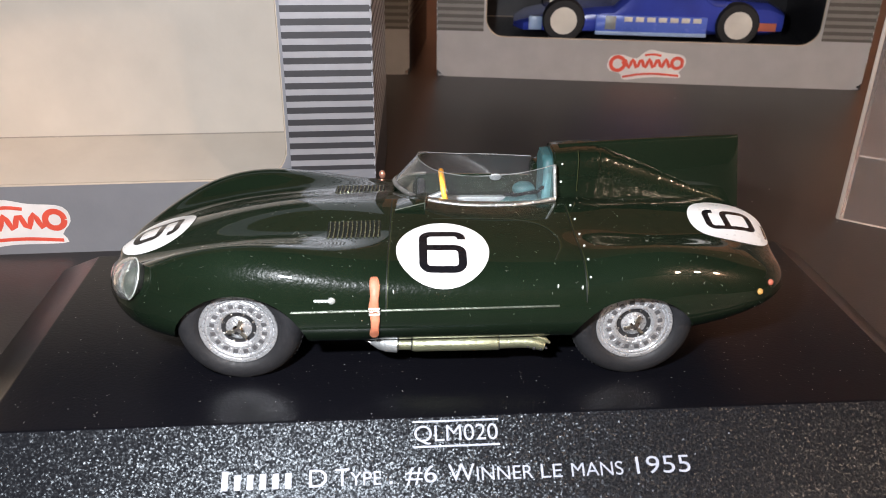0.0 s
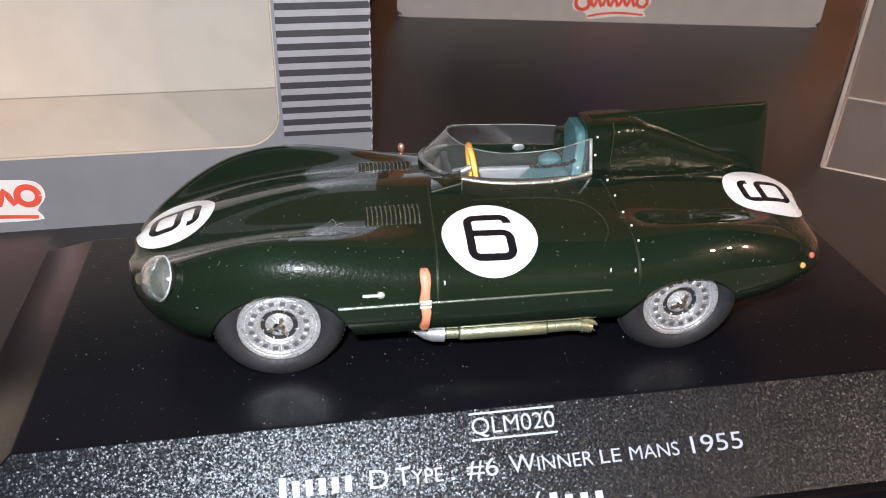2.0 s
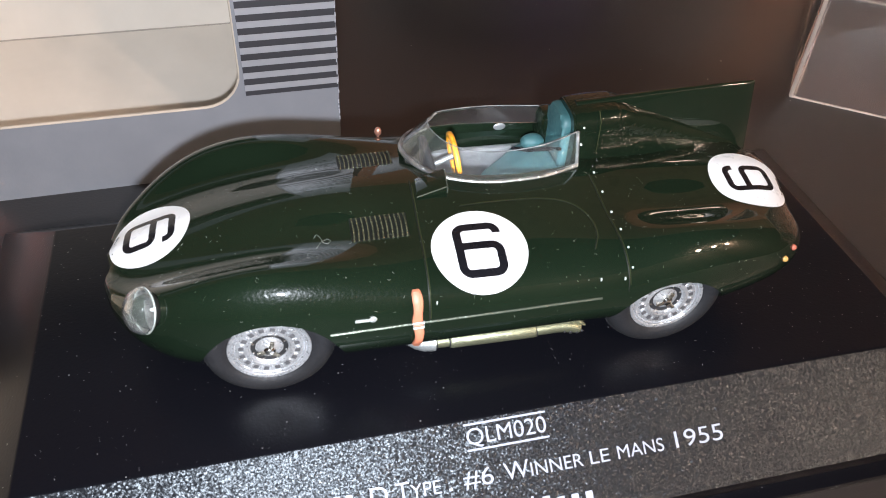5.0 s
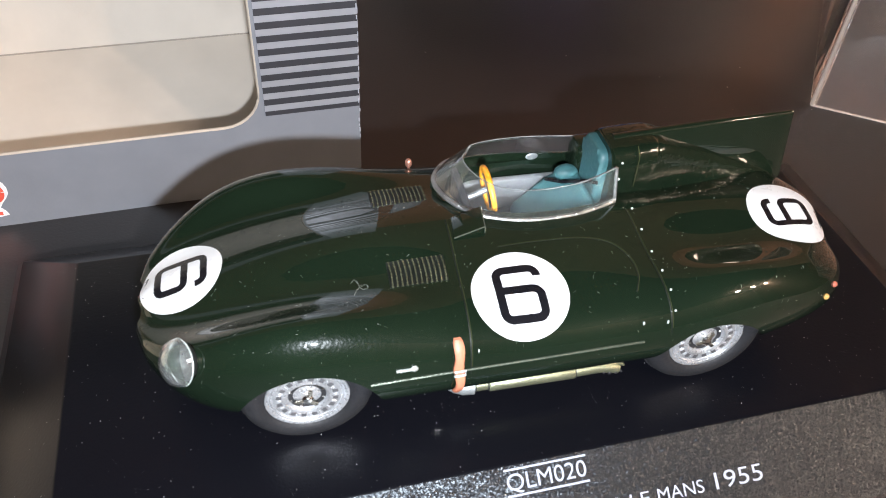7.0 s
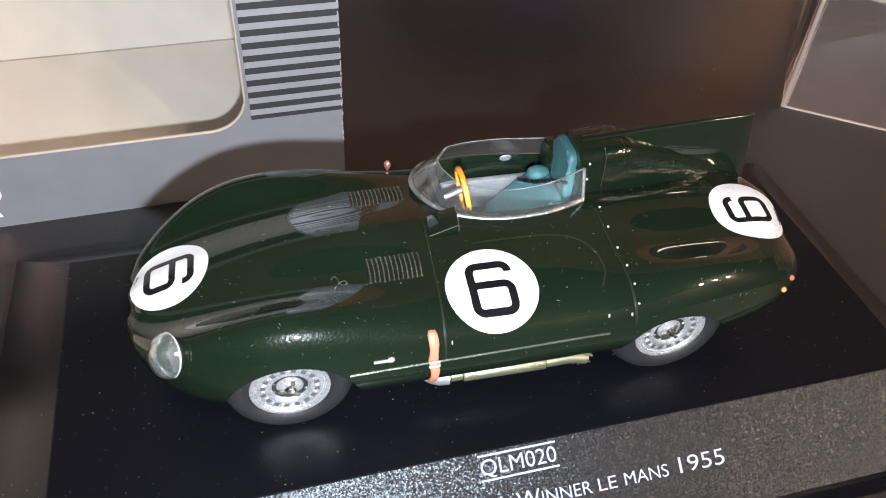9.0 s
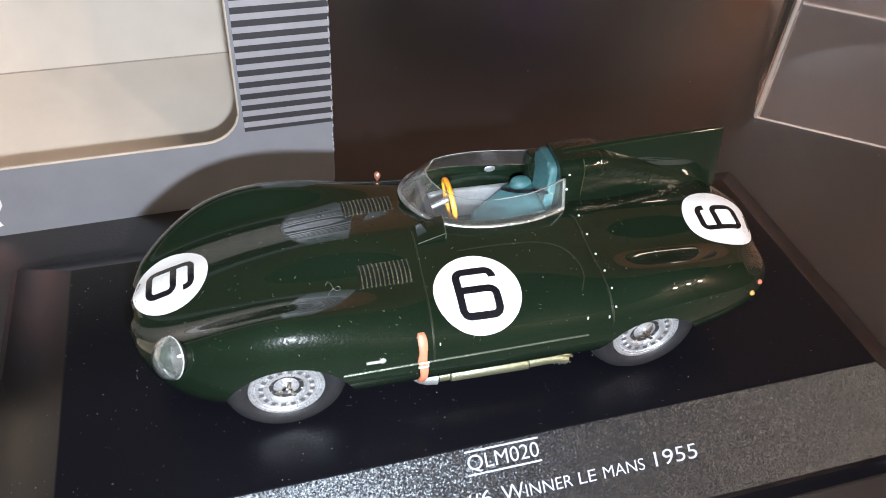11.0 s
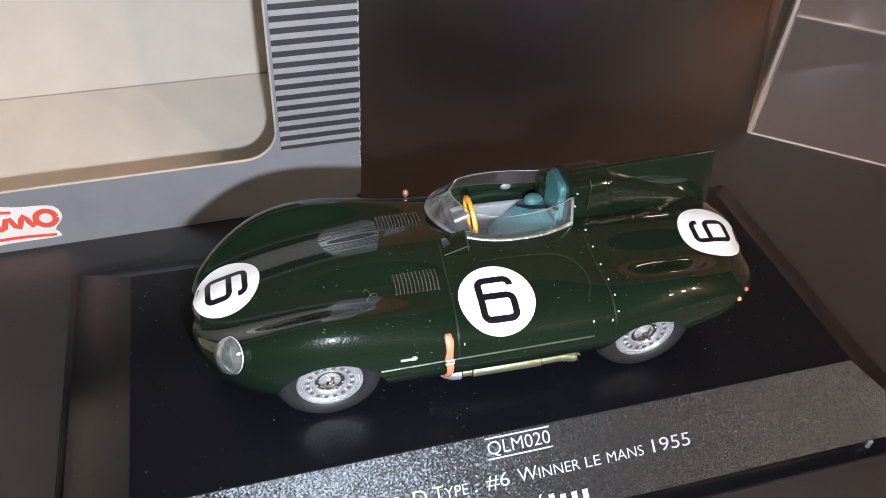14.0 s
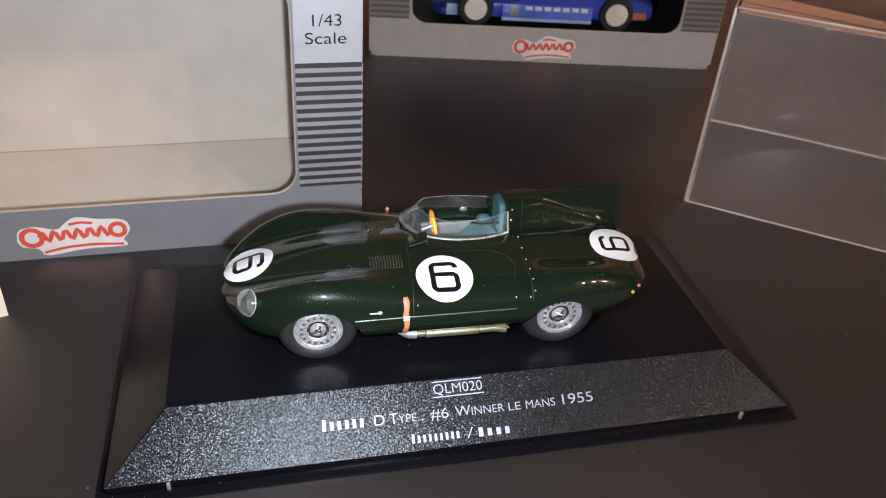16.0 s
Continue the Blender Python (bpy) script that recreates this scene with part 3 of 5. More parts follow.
FARYAW = -7.7
FAR = mpose(6.3 + 78 * math.cos(radians(FARYAW)), 195.5 + 78 * math.sin(radians(FARYAW)), TZ, 0, 0, FARYAW)
carton(FAR, "grey card box with a blue racing car behind its window", BOXDARK, 12.0, 60.0, 0.0, FARGREY, FARDARK, FARSTRIPE)
carton(mpose(-4.0 - 78, 197.0 + 4, TZ, 0, 0, -3.0), "grey striped card box standing behind the others", BEIGE, 12.6, 40.0, 7.0, FARGREY, FARDARK, FARSTRIPE)

# the blue car in the far box
blue = thing("model_race_car", FAR @ mpose(0, 30, 12.2), "blue and pale racing car model with off-white wheels", "model car")
bm = bmesh.new()
sec = [(-50, 3, 10, 5), (-46, 2.5, 17, 7), (-30, 2.5, 20, 11), (-12, 2.5, 20, 13), (-2, 2.5, 20, 24), (14, 2.5, 20, 25), (24, 2.5, 20, 17), (44, 3, 20, 16), (50, 4, 18, 13)]
rings = []
for x, zb, w, zt in sec:
    ring = []
    for k in range(16):
        t = 2 * math.pi * k / 16
        c, s = math.cos(t), math.sin(t)
        ring.append(bm.verts.new((x, math.copysign(abs(c) ** 0.5, c) * w, (zb + zt) / 2 + math.copysign(abs(s) ** 0.5, s) * (zt - zb) / 2)))
    rings.append(ring)
for a, b in zip(rings, rings[1:]):
    for k in range(16):
        bm.faces.new((a[k], a[(k + 1) % 16], b[(k + 1) % 16], b[k]))
bm.faces.new(rings[0]), bm.faces.new(rings[-1])
part("body", bm, BLUE, blue, "blue glossy body")
BRIGHTBLUE = simple("bright_blue_panel", (0.10, 0.18, 0.70), 0.25, 0, 0, 700, 0.1, 0.8)
part("side_panel", block(-19, 22, -20.7, -19.4, 4.3, 10.5, 0.3), BRIGHTBLUE, blue, "bright blue side panel")
part("side_stripe", block(-19, 22, -20.9, -19.4, 3.2, 4.6, 0.2), PALEBLUE, blue, "pale blue lower stripe")
part("race_square", block(-15.5, -11.5, -20.85, -19.6, 5.2, 10.2, 0.2), GREYMETAL, blue, "grey square on the side")
for k in range(7):
    part("print_bar", block(-8.5 + 4.2 * k, -5.5 + 4.2 * k, -20.95, -19.6, 8.3, 10.0, 0.1), OFFWHITE, blue, "white printed bar")
part("screen", block(24, 33, -17, 17, 16.5, 20.5, 1.0), GREYMETAL, blue, "grey rear deck")
part("nose_panel", block(-44, -39, -19, -17.0, 4, 9.0, 0.3), PALEBLUE, blue, "pale blue nose panel")
part("tail_panel", block(38, 47, -20.6, -19.0, 6, 9.0, 0.3), RED, blue, "red tail flash")
for x in (-31, 33):
    for y in (-19, 15):
        tyre = part("wheel", lathe([(2, 0), (7.4, 0), (8, 1), (8, 4.5), (2, 4.5)], "y", 24, (x, y - 2.2, 8)), RUBBER, blue)
        part("rim", lathe([(0.5, 0), (5.0, 0), (5.0, 0.4), (0.5, 0.6)], "y", 20, (x, y - 2.5, 8)), OFFWHITE, tyre, "off-white disc")

# ---- the clear cover ----
cover = thing("clear_cover", mpose(96.9, 61.1, TZ, 0, 0, math.degrees(math.atan2(-0.565, 0.825))), "clear acrylic cover standing empty on the table", "cover")
CL, CD, CH, CT = 151.0, 76.0, 65.0, 1.6
part("front_pane", block(0, CL, 0, CT, 0, CH - CT, 0.2), ACRYLIC, cover)
part("back_pane", block(0, CL, CD - CT, CD, 0, CH - CT, 0.2), ACRYLIC, cover)
part("end_pane", block(0, CT, CT, CD - CT, 0, CH - CT, 0.2), ACRYLIC, cover)
part("end_pane", block(CL - CT, CL, CT, CD - CT, 0, CH - CT, 0.2), ACRYLIC, cover)
part("top_pane", block(0, CL, 0, CD, CH - CT, CH, 0.3), ACRYLIC, cover)
# opaque brown strips stand for the warm light bent through the clear edges
for y in (0.8, CD - 0.8):
    part("bottom_edge", block(0.1, CL - 0.1, y - 0.72, y + 0.72, 0.0, 0.25, 0.05), ACRYLIC_EDGE, cover, "brown strip for the light caught in the lower edge")
part("bottom_edge", block(0.05, 1.5, 1.7, CD - 1.7, 0.0, 0.25, 0.05), ACRYLIC_EDGE, cover, "brown strip for the light caught in the lower edge")
part("corner_edge", block(-0.14, 0.75, -0.14, 0.75, 0.3, CH - 0.3, 0.15), ACRYLIC_EDGE, cover, "brown strip for the light caught in the upright edge")
part("top_edge", block(0.8, CL, -0.12, 0.4, CH - 0.55, CH + 0.06, 0.1), ACRYLIC_EDGE, cover, "brown strip for the light caught in the upper edge")
part("top_edge", block(-0.12, 0.4, 0.8, CD, CH - 0.55, CH + 0.06, 0.1), ACRYLIC_EDGE, cover, "brown strip for the light caught in the upper edge")
for pane in cover.children:
    pane.visible_shadow = not pane.name.endswith("pane") and "pane." not in pane.name

# ---- the certificate card ----
card = thing("certificate_card", mpose(-100.8, 20.9, TZ) @ pose(0, 0, 0, 0, 0, math.degrees(math.atan2(0.351, 0.936))) @ pose(0, 0, 0, -CARDLEAN), "cream certificate card with orange line border, leaning", "card")
part("sheet", block(-105, 0, 0, 0.5, 0, 70, 0.1), CARD, card)
part("border_line", block(-100, -5.2, -0.08, 0.02, 4.0, 4.35), INK, card, "orange printed line", False)
part("border_line", block(-100, -7.0, -0.08, 0.02, 6.6, 6.95), INK, card, "orange printed line", False)
part("border_line", block(-5.5, -5.15, -0.08, 0.02, 6.6, 66), INK, card, "orange printed line", False)
part("border_line", block(-8.3, -7.95, -0.08, 0.02, 4.0, 66), INK, card, "orange printed line", False)
for x, z, w in ((-9.6, 5.0, 2.6), (-7.4, 6.9, 2.3), (-11.0, 7.6, 1.9)):
    for x0, x1, z0, z1 in ((x, x + w, z, z + 0.3), (x, x + w, z + w - 0.3, z + w), (x, x + 0.3, z + 0.3, z + w - 0.3), (x + w - 0.3, x + w, z + 0.3, z + w - 0.3)):
        part("corner_line", block(x0, x1, -0.12, 0.02, z0, z1), INK, card, "orange printed corner line", False)
for z in (24, 33.5, 43):
    part("print_bar", block(-60, -12, -0.08, 0.02, z, z + 1.4), GREYINK, card, "grey printed bar", False)

# ---- the model car ----
car = thing("model_car", mpose(0, 0, 0), "dark green open racing car model with white number discs", "model car")

f_width = curve([(-47.6, 0.3), (-47.0, 4.6), (-45.6, 9.0), (-43, 13.2), (-40, 15.8), (-36, 17.7), (-27, 19.2), (-12, 19.1), (3, 19.1), (16, 19.0), (27, 19.3), (36, 18.2), (42, 16.9), (46, 14.9), (48.6, 11.6), (49.8, 6.8), (50.2, 0.3)])
f_wide_z = curve([(-47.6, 10.2), (-40, 10.0), (-27, 10.2), (0, 10.4), (27, 11.0), (42, 11.4), (50.2, 11.3)])
f_low = curve([(-47.6, 9.9), (-47, 8.6), (-45, 7.0), (-40, 5.6), (-30, 5.2), (0, 5.6), (20, 5.8), (34, 6.4), (42, 7.8), (47, 9.2), (50.2, 11.0)])
f_top = curve([(-47.6, 10.5), (-47, 11.5), (-45.4, 12.7), (-41.3, 14.3), (-36, 15.9), (-30, 17.5), (-24, 18.6), (-16, 19.3), (-8, 19.3), (3, 19.0), (12, 18.9), (19, 18.8), (27, 18.6), (35, 18.3), (41, 18.0), (45, 17.6), (48, 16.5), (49.5, 14.7), (50.2, 12.0)])
f_dip_y = curve([(-47.6, 0.1), (-45, 4.6), (-40, 7.6), (-30, 8.5), (-12, 8.2), (3, 7.8), (19, 7.4), (30, 7.8), (42, 7.0), (48, 4.0), (50.2, 0.1)])
f_dip_z = curve([(-47.6, 10.5), (-45, 12.2), (-41, 13.4), (-36, 14.9), (-30, 16.3), (-22, 17.2), (-12, 17.75), (-4, 18.1), (3, 18.2), (19, 17.8), (30, 16.7), (38, 16.85), (43, 17.1), (47, 16.3), (49.3, 14.4), (50.2, 11.9)])
f_crest_y = curve([(-47.6, 0.2), (-45.6, 7.4), (-42, 11.6), (-37, 13.6), (-27, 14.2), (-12, 14.0), (3, 14.0), (16, 13.8), (27, 14.3), (38, 13.2), (45, 10.2), (49, 5.8), (50.2, 0.2)])
f_crest_z = curve([(-47.6, 10.5), (-45.4, 12.1), (-42, 14.0), (-38, 16.4), (-33, 18.3), (-26, 19.2), (-19, 18.6), (-12, 17.5), (-4, 16.9), (3, 16.8), (12, 16.7), (19, 16.9), (26, 18.5), (32, 18.6), (38, 17.4), (44, 16.0), (48, 14.4), (50.2, 11.7)])
HALF = 56


def rough_section(x):
    """Half a cross section of the body at x, from the crest of the middle round the flank to the middle of the floor: (y, z)."""
    w, zw, lo, top = f_width(x), f_wide_z(x), f_low(x), f_top(x)
    cy, cz = min(f_crest_y(x), w * 0.80), f_crest_z(x)
    dy, dz = min(f_dip_y(x), cy * 0.62), f_dip_z(x)
    pts = [(-dy, dz, 0), (0, top, 0), (dy, dz, 0), (cy, cz, 0), (cy + (w - cy) * 0.72, zw + (cz - zw) * 0.66, 0), (w, zw, 0), (w * 0.965, zw + (lo - zw) * 0.55, 0), (w * 0.86, lo + 0.35, 0), (w * 0.6, lo, 0), (0, lo, 0)]
    raw = [Vector(p) for p in pts]
    fine = []
    for i in range(1, len(raw) - 1):
        a, b, c = raw[i - 1], raw[i], raw[i + 1]
        d = raw[i + 2] if i + 2 < len(raw) else raw[-1] + (raw[-1] - raw[-2])
        for k in range(10):
            t = k / 10
            fine.append(0.5 * (2 * b + (c - a) * t + (2 * a - 5 * b + 4 * c - d) * t * t + (3 * b - a - 3 * c + d) * t ** 3))
    fine.append(raw[-1])
    return fine


def spaced(fine, n):
    run = [0.0]
    for a, b in zip(fine, fine[1:]):
        run.append(run[-1] + (b - a).length)
    out, j = [], 0
    for k in range(n):
        s = run[-1] * k / (n - 1)
        while j < len(run) - 2 and run[j + 1] < s:
            j += 1
        out.append(fine[j].lerp(fine[j + 1], (s - run[j]) / max(run[j + 1] - run[j], 1e-9)))
    return out


# the sections every half millimetre, faired along and round the body; nose and tail keep their shape
GRID_X = [-47.6 + 0.4 * k for k in range(245)] + [50.2]
GRID = np.array([[(p.x, p.y) for p in spaced(rough_section(x), 81)] for x in GRID_X])
hold = np.array([min(1.0, max(0.0, (min(x + 47.6, 50.2 - x) - 2.0) / 6.0)) for x in GRID_X])[1:-1, None, None]
for _ in range(130):
    GRID[1:-1] += 0.25 * hold * (GRID[2:] - 2 * GRID[1:-1] + GRID[:-2])
for _ in range(2):
    GRID[:, 1:-1] += 0.25 * (GRID[:, 2:] - 2 * GRID[:, 1:-1] + GRID[:, :-2])


def section(x):
    x = min(max(x, GRID_X[0]), GRID_X[-1])
    i = min(int((x + 47.6) / 0.4), len(GRID_X) - 2)
    t = (x - GRID_X[i]) / (GRID_X[i + 1] - GRID_X[i])
    return [Vector((y, z, 0)) for y, z in GRID[i] * (1 - t) + GRID[i + 1] * t]


def skin(x, s, lift=0.0):
    """The point of the body's skin at x, s millimetres round the section from the middle (minus: towards the near flank)."""
    fine = section(x)
    left, sign = abs(s), (-1 if s < 0 else 1)
    for a, b in zip(fine, fine[1:]):
        d = (b - a).length
        if left <= d:
            q = a.lerp(b, left / d)
            n = Vector((b.y - a.y, -(b.x - a.x), 0)).normalized()
            n = n if n.y > 0 or q.y < 10 else n
            q = q - Vector((b.y - a.y, -(b.x - a.x), 0)).normalized() * lift
            return Vector((x, sign * q.x, q.y))
        left -= d
    return Vector((x, 0, fine[-1].y))


def s_out(x, y):
    """How far round the section the skin lies y out from the middle, above the widest line."""
    fine, run = section(x), 0.0
    for a, b in zip(fine, fine[1:]):
        if a.x <= y <= b.x:
            return run + (b - a).length * (y - a.x) / max(b.x - a.x, 1e-6)
        run += (b - a).length
    return run


def tangents_at(x, s):
    """Place, two tangents and the outward normal of the skin."""
    p = skin(x, s)
    u = (skin(x + 0.4, s) - skin(x - 0.4, s)).normalized()
    v = (skin(x, s + 0.4) - skin(x, s - 0.4)).normalized()
    n = u.cross(v).normalized()
    v = n.cross(u)
    if n.dot(p - Vector((x, 0, 9))) < 0:
        n.negate()
    return p, u, v, n


def body_mesh():
    bm = bmesh.new()
    mid, half = 1.3, 48.9
    xs = [mid + half * math.sin(math.pi / 2 * (2 * k / 219 - 1)) for k in range(220)]
    rings = []
    for x in xs:
        pts = spaced(section(x), HALF)
        ring = [bm.verts.new((x, p.x, p.y)) for p in pts]
        ring += [bm.verts.new((x, -p.x, p.y)) for p in pts[-2:0:-1]]
        rings.append(ring)
    n = len(rings[0])
    for a, b in zip(rings, rings[1:]):
        for k in range(n):
            bm.faces.new((a[k], a[(k + 1) % n], b[(k + 1) % n], b[k]))
    bm.faces.new(rings[0]), bm.faces.new(rings[-1])
    return bm


body = part("body", body_mesh(), PAINT, car, "glossy dark green bodywork")
cutters = []
for x, r, zc in ((-26.3, 8.35, 5.5), (26.4, 7.9, 5.3)):
    for s in (-1, 1):
        arch = lathe([(r, s * 9.5), (r, s * 24)], "y", 40, (x, 0, zc))
        for v in arch.verts:
            v.co.x = x + (v.co.x - x) * 1.09
        cutters.append(part("c", arch, None))
pocket = bmesh.new()
outline = spline([(-4.6, 8.2, 0), (-2.9, 3.4, 0), (1.2, 1.2, 0), (6, 0.4, 0), (12, 0.6, 0), (17.6, 2.2, 0), (18.2, 8, 0), (17.6, 13.6, 0), (11, 15.2, 0), (3, 14.8, 0), (-2.4, 12.6, 0), (-4.6, 8.2, 0)], 49)[:-1]
lo = [pocket.verts.new((p.x, p.y, 8.0)) for p in outline]
hi = [pocket.verts.new((p.x, p.y, 30.0)) for p in outline]
pocket.faces.new(lo[::-1]), pocket.faces.new(hi)
for k in range(48):
    pocket.faces.new((lo[k], lo[(k + 1) % 48], hi[(k + 1) % 48], hi[k]))
cutters.append(part("c", pocket, None))
cutters.append(part("c", ball(-48.6, 0, 10.0, 5.0, 5.6, 1.9), None))
LAMPS = {-1: (-40.7, 13.4), 1: (-40.6, 15.0)}
for side, (x, y) in LAMPS.items():
    p, u, v, n = tangents_at(x, side * s_out(x, y))
    hollow = p + n * 0.35
    cutters.append(part("c", ball(hollow.x, hollow.y, hollow.z, 2.5, seg=24), None))
cut(body, cutters)
body.data.materials.clear()
body.data.materials.append(PAINT)
for p in body.data.polygons:
    p.material_index = 0
shade(body.data, True)
body.data.set_sharp_from_angle(angle=radians(40))


def thickness(bm, t):
    bmesh.ops.recalc_face_normals(bm, faces=bm.faces[:])
    bmesh.ops.solidify(bm, geom=bm.faces[:], thickness=t)


def surface_strip(path, width, material, name, label="", lift=0.04, n_side=2, parent=car):
    """A thin band that follows the skin along (x, s) places."""
    bm = bmesh.new()
    rows = []
    for i, (x, s) in enumerate(path):
        a, b = path[max(i - 1, 0)], path[min(i + 1, len(path) - 1)]
        d = Vector((b[0] - a[0], b[1] - a[1]))
        d = d.normalized() if d.length else Vector((1, 0))
        nx, ns = -d.y, d.x
        row = [bm.verts.new(skin(x + nx * w, s + ns * w, lift)) for w in np.linspace(-width / 2, width / 2, n_side)]
        rows.append(row)
    for a, b in zip(rows, rows[1:]):
        for k in range(n_side - 1):
            bm.faces.new((a[k], a[k + 1], b[k + 1], b[k]))
    thickness(bm, 0.05)
    return part(name, bm, material, parent, label)


def disc_on(place, radius, name, label, scale=1.0, bold=0.56, narrow=1.0):
    """A round decal; place maps (u, v, lift) on it to the skin."""
    bm = bmesh.new()
    rows = [[bm.verts.new(place(0, 0, 0.07))]]
    for r in np.linspace(radius / 6, radius, 6):
        rows.append([bm.verts.new(place(r * math.cos(2 * math.pi * k / 40), r * math.sin(2 * math.pi * k / 40), 0.07)) for k in range(40)])
    for k in range(40):
        bm.faces.new((rows[0][0], rows[1][k], rows[1][(k + 1) % 40]))
    for a, b in zip(rows[1:], rows[2:]):
        for k in range(40):
            bm.faces.new((a[k], a[(k + 1) % 40], b[(k + 1) % 40], b[k]))
    plate = part(name, bm, WHITE, car, label)
    # the figure: an open hook above a closed, square-shouldered bowl
    w, h, r = 2.62 * scale * narrow, 3.5 * scale, 1.05 * scale

    def arc(cx, cy, a0, a1):
        return [(cx + r * math.cos(radians(a0 + (a1 - a0) * k / 5)), cy + r * math.sin(radians(a0 + (a1 - a0) * k / 5))) for k in range(6)]

    path = [(w, h - 1.25)] + arc(w - r, h - r, 0, 90) + arc(-w + r, h - r, 90, 180) + arc(-w + r, -h + r, 180, 270) + arc(w - r, -h + r, 270, 360) + arc(w - r, 0.5 - r, 0, 90) + [(-w + 0.3, 0.5)]
    dense = []
    for a, b in zip(path, path[1:]):
        m = max(1, int(math.dist(a, b) / 0.35))
        dense += [(a[0] + (b[0] - a[0]) * k / m, a[1] + (b[1] - a[1]) * k / m) for k in range(m)]
    dense.append(path[-1])
    bm = bmesh.new()
    rows = []
    for i, q in enumerate(dense):
        a, b = dense[max(i - 1, 0)], dense[min(i + 1, len(dense) - 1)]
        d = Vector((b[0] - a[0], b[1] - a[1])).normalized()
        rows.append([bm.verts.new(place(q[0] - d.y * o, q[1] + d.x * o, 0.11)) for o in (-bold, 0, bold)])
    for a, b in zip(rows, rows[1:]):
        bm.faces.new((a[0], a[1], b[1], b[0])), bm.faces.new((a[1], a[2], b[2], b[1]))
    part("numeral", bm, BLACK, plate, "black painted figure six")


DISC = 6.25
disc_on(lambda u, v, l: skin(0.65 + u, -12.65 + v, l), DISC, "number_disc", "white round number disc")
disc_on(lambda u, v, l: skin(-41.0 + v * 0.93, 0.8 - u, l), 5.9, "number_disc", "white round number disc", 0.93, 0.5)


def on_tail(u, v, l):
    x, y = 42.7 - 1.03 * v, -3.6 + u
    return skin(x, math.copysign(s_out(x, abs(y)), y), l)


disc_on(on_tail, 5.75, "number_disc", "white round number disc", 0.88, 0.44, 0.86)


# wheels
WZ = 7.75  # height of the axles


def wheel(x, side):
    y = side * 14.6  # the tyre's middle
    o = side
    profile = [(4.9, -3.9), (6.7, -4.0), (8.0, -3.3), (8.45, -2.2), (8.55, -1.0), (8.5, 0.2), (8.32, 1.05), (7.92, 1.8), (7.35, 2.3), (6.6, 2.5), (5.9, 2.4), (5.4, 2.15), (5.2, 1.85), (5.0, 1.2)]
    shell = lathe([(r, y + o * d) for r, d in profile], "y", 72, (x, 0, WZ), False)
    for v in shell.verts:
        v.co.z = max(v.co.z, -0.16)
    tyre = part("tyre", shell, RUBBER, wheels[(x, side)], "black treaded tyre")
    bm = bmesh.new()
    for k in range(72):
        t = 2 * math.pi * k / 72
        b = block(-0.13, 0.13, -1.6, 0.7, -0.07, 0.05)
        bmesh.ops.transform(b, matrix=Matrix.Translation((x, y - o * 0.9, WZ)) @ Matrix.Rotation(t, 4, "Y") @ Matrix.Translation((0, 0, 8.52)), verts=b.verts[:])
        merge(bm, b)
    for v in bm.verts:
        v.co.z = max(v.co.z, -0.15)
    part("tread", bm, RUBBER, tyre, "", False)
    f = y + o * 1.9
    profile = [(5.1, -0.9), (5.26, -0.05), (5.2, 0.16), (5.0, 0.2), (4.75, 0.12), (4.66, -0.06), (4.58, 0.1), (4.4, 0.1), (4.3, -0.14), (4.18, -0.02), (3.95, 0.02), (2.95, 0.06), (2.75, 0.12), (2.55, 0.04), (2.45, -0.3), (2.1, -0.5), (1.5, -0.5), (1.1, -0.25), (0.05, -0.2)]
    rim = part("rim", lathe([(r, f + o * d) for r, d in profile], "y", 64, (x, 0, WZ), False), ALLOY, wheels[(x, side)], "silver disc wheel")
    for k in range(16):
        t = 2 * math.pi * (k + 0.5) / 16
        b = block(-0.33, 0.33, -0.05, 0.05, -0.34, 0.34, 0.04)
        bmesh.ops.transform(b, matrix=Matrix.Translation((x, f + o * 0.03, WZ)) @ Matrix.Rotation(t, 4, "Y") @ Matrix.Translation((0, 0, 3.5)), verts=b.verts[:])
        part("hole", b, HOLEGREY, rim)
        b = ball(0, 0, 0, 0.12, 0.12, 0.3, 8)
        bmesh.ops.transform(b, matrix=Matrix.Translation((x, f + o * 0.06, WZ)) @ Matrix.Rotation(t + math.pi / 16, 4, "Y") @ Matrix.Translation((0, 0, 3.45)), verts=b.verts[:])
        part("spoke", b, ALLOY, rim)
    part("hub_recess", lathe([(2.35, f - o * 0.36), (2.05, f - o * 0.40), (1.75, f - o * 0.42)], "y", 32, (x, 0, WZ), False), DARKMETAL, rim, "dark gap round the hub")
    for k in range(8):
        t = 2 * math.pi * (k + 0.5) / 8
        b = ball(0, 0, 0, 0.17, 0.12, 0.17, 8)
        bmesh.ops.transform(b, matrix=Matrix.Translation((x, f - o * 0.36, WZ)) @ Matrix.Rotation(t, 4, "Y") @ Matrix.Translation((0, 0, 2.15)), verts=b.verts[:])
        part("stud", b, CHROME, rim)
    part("hub", lathe([(0.75, f - o * 0.3), (0.75, f + o * 0.35), (0.5, f + o * 0.6), (0.05, f + o * 0.65)], "y", 24, (x, 0, WZ), False), CHROME, rim)
    for k in range(3):
        t = 2 * math.pi * k / 3 + 0.3
        b = block(-0.27, 0.27, -0.14, 0.2, 0.3, 1.6, 0.1)
        bmesh.ops.transform(b, matrix=Matrix.Translation((x, f + o * 0.42, WZ)) @ Matrix.Rotation(t, 4, "Y"), verts=b.verts[:])
        part("spinner_ear", b, NUTSTEEL, rim, "pale steel wing of the wheel nut")


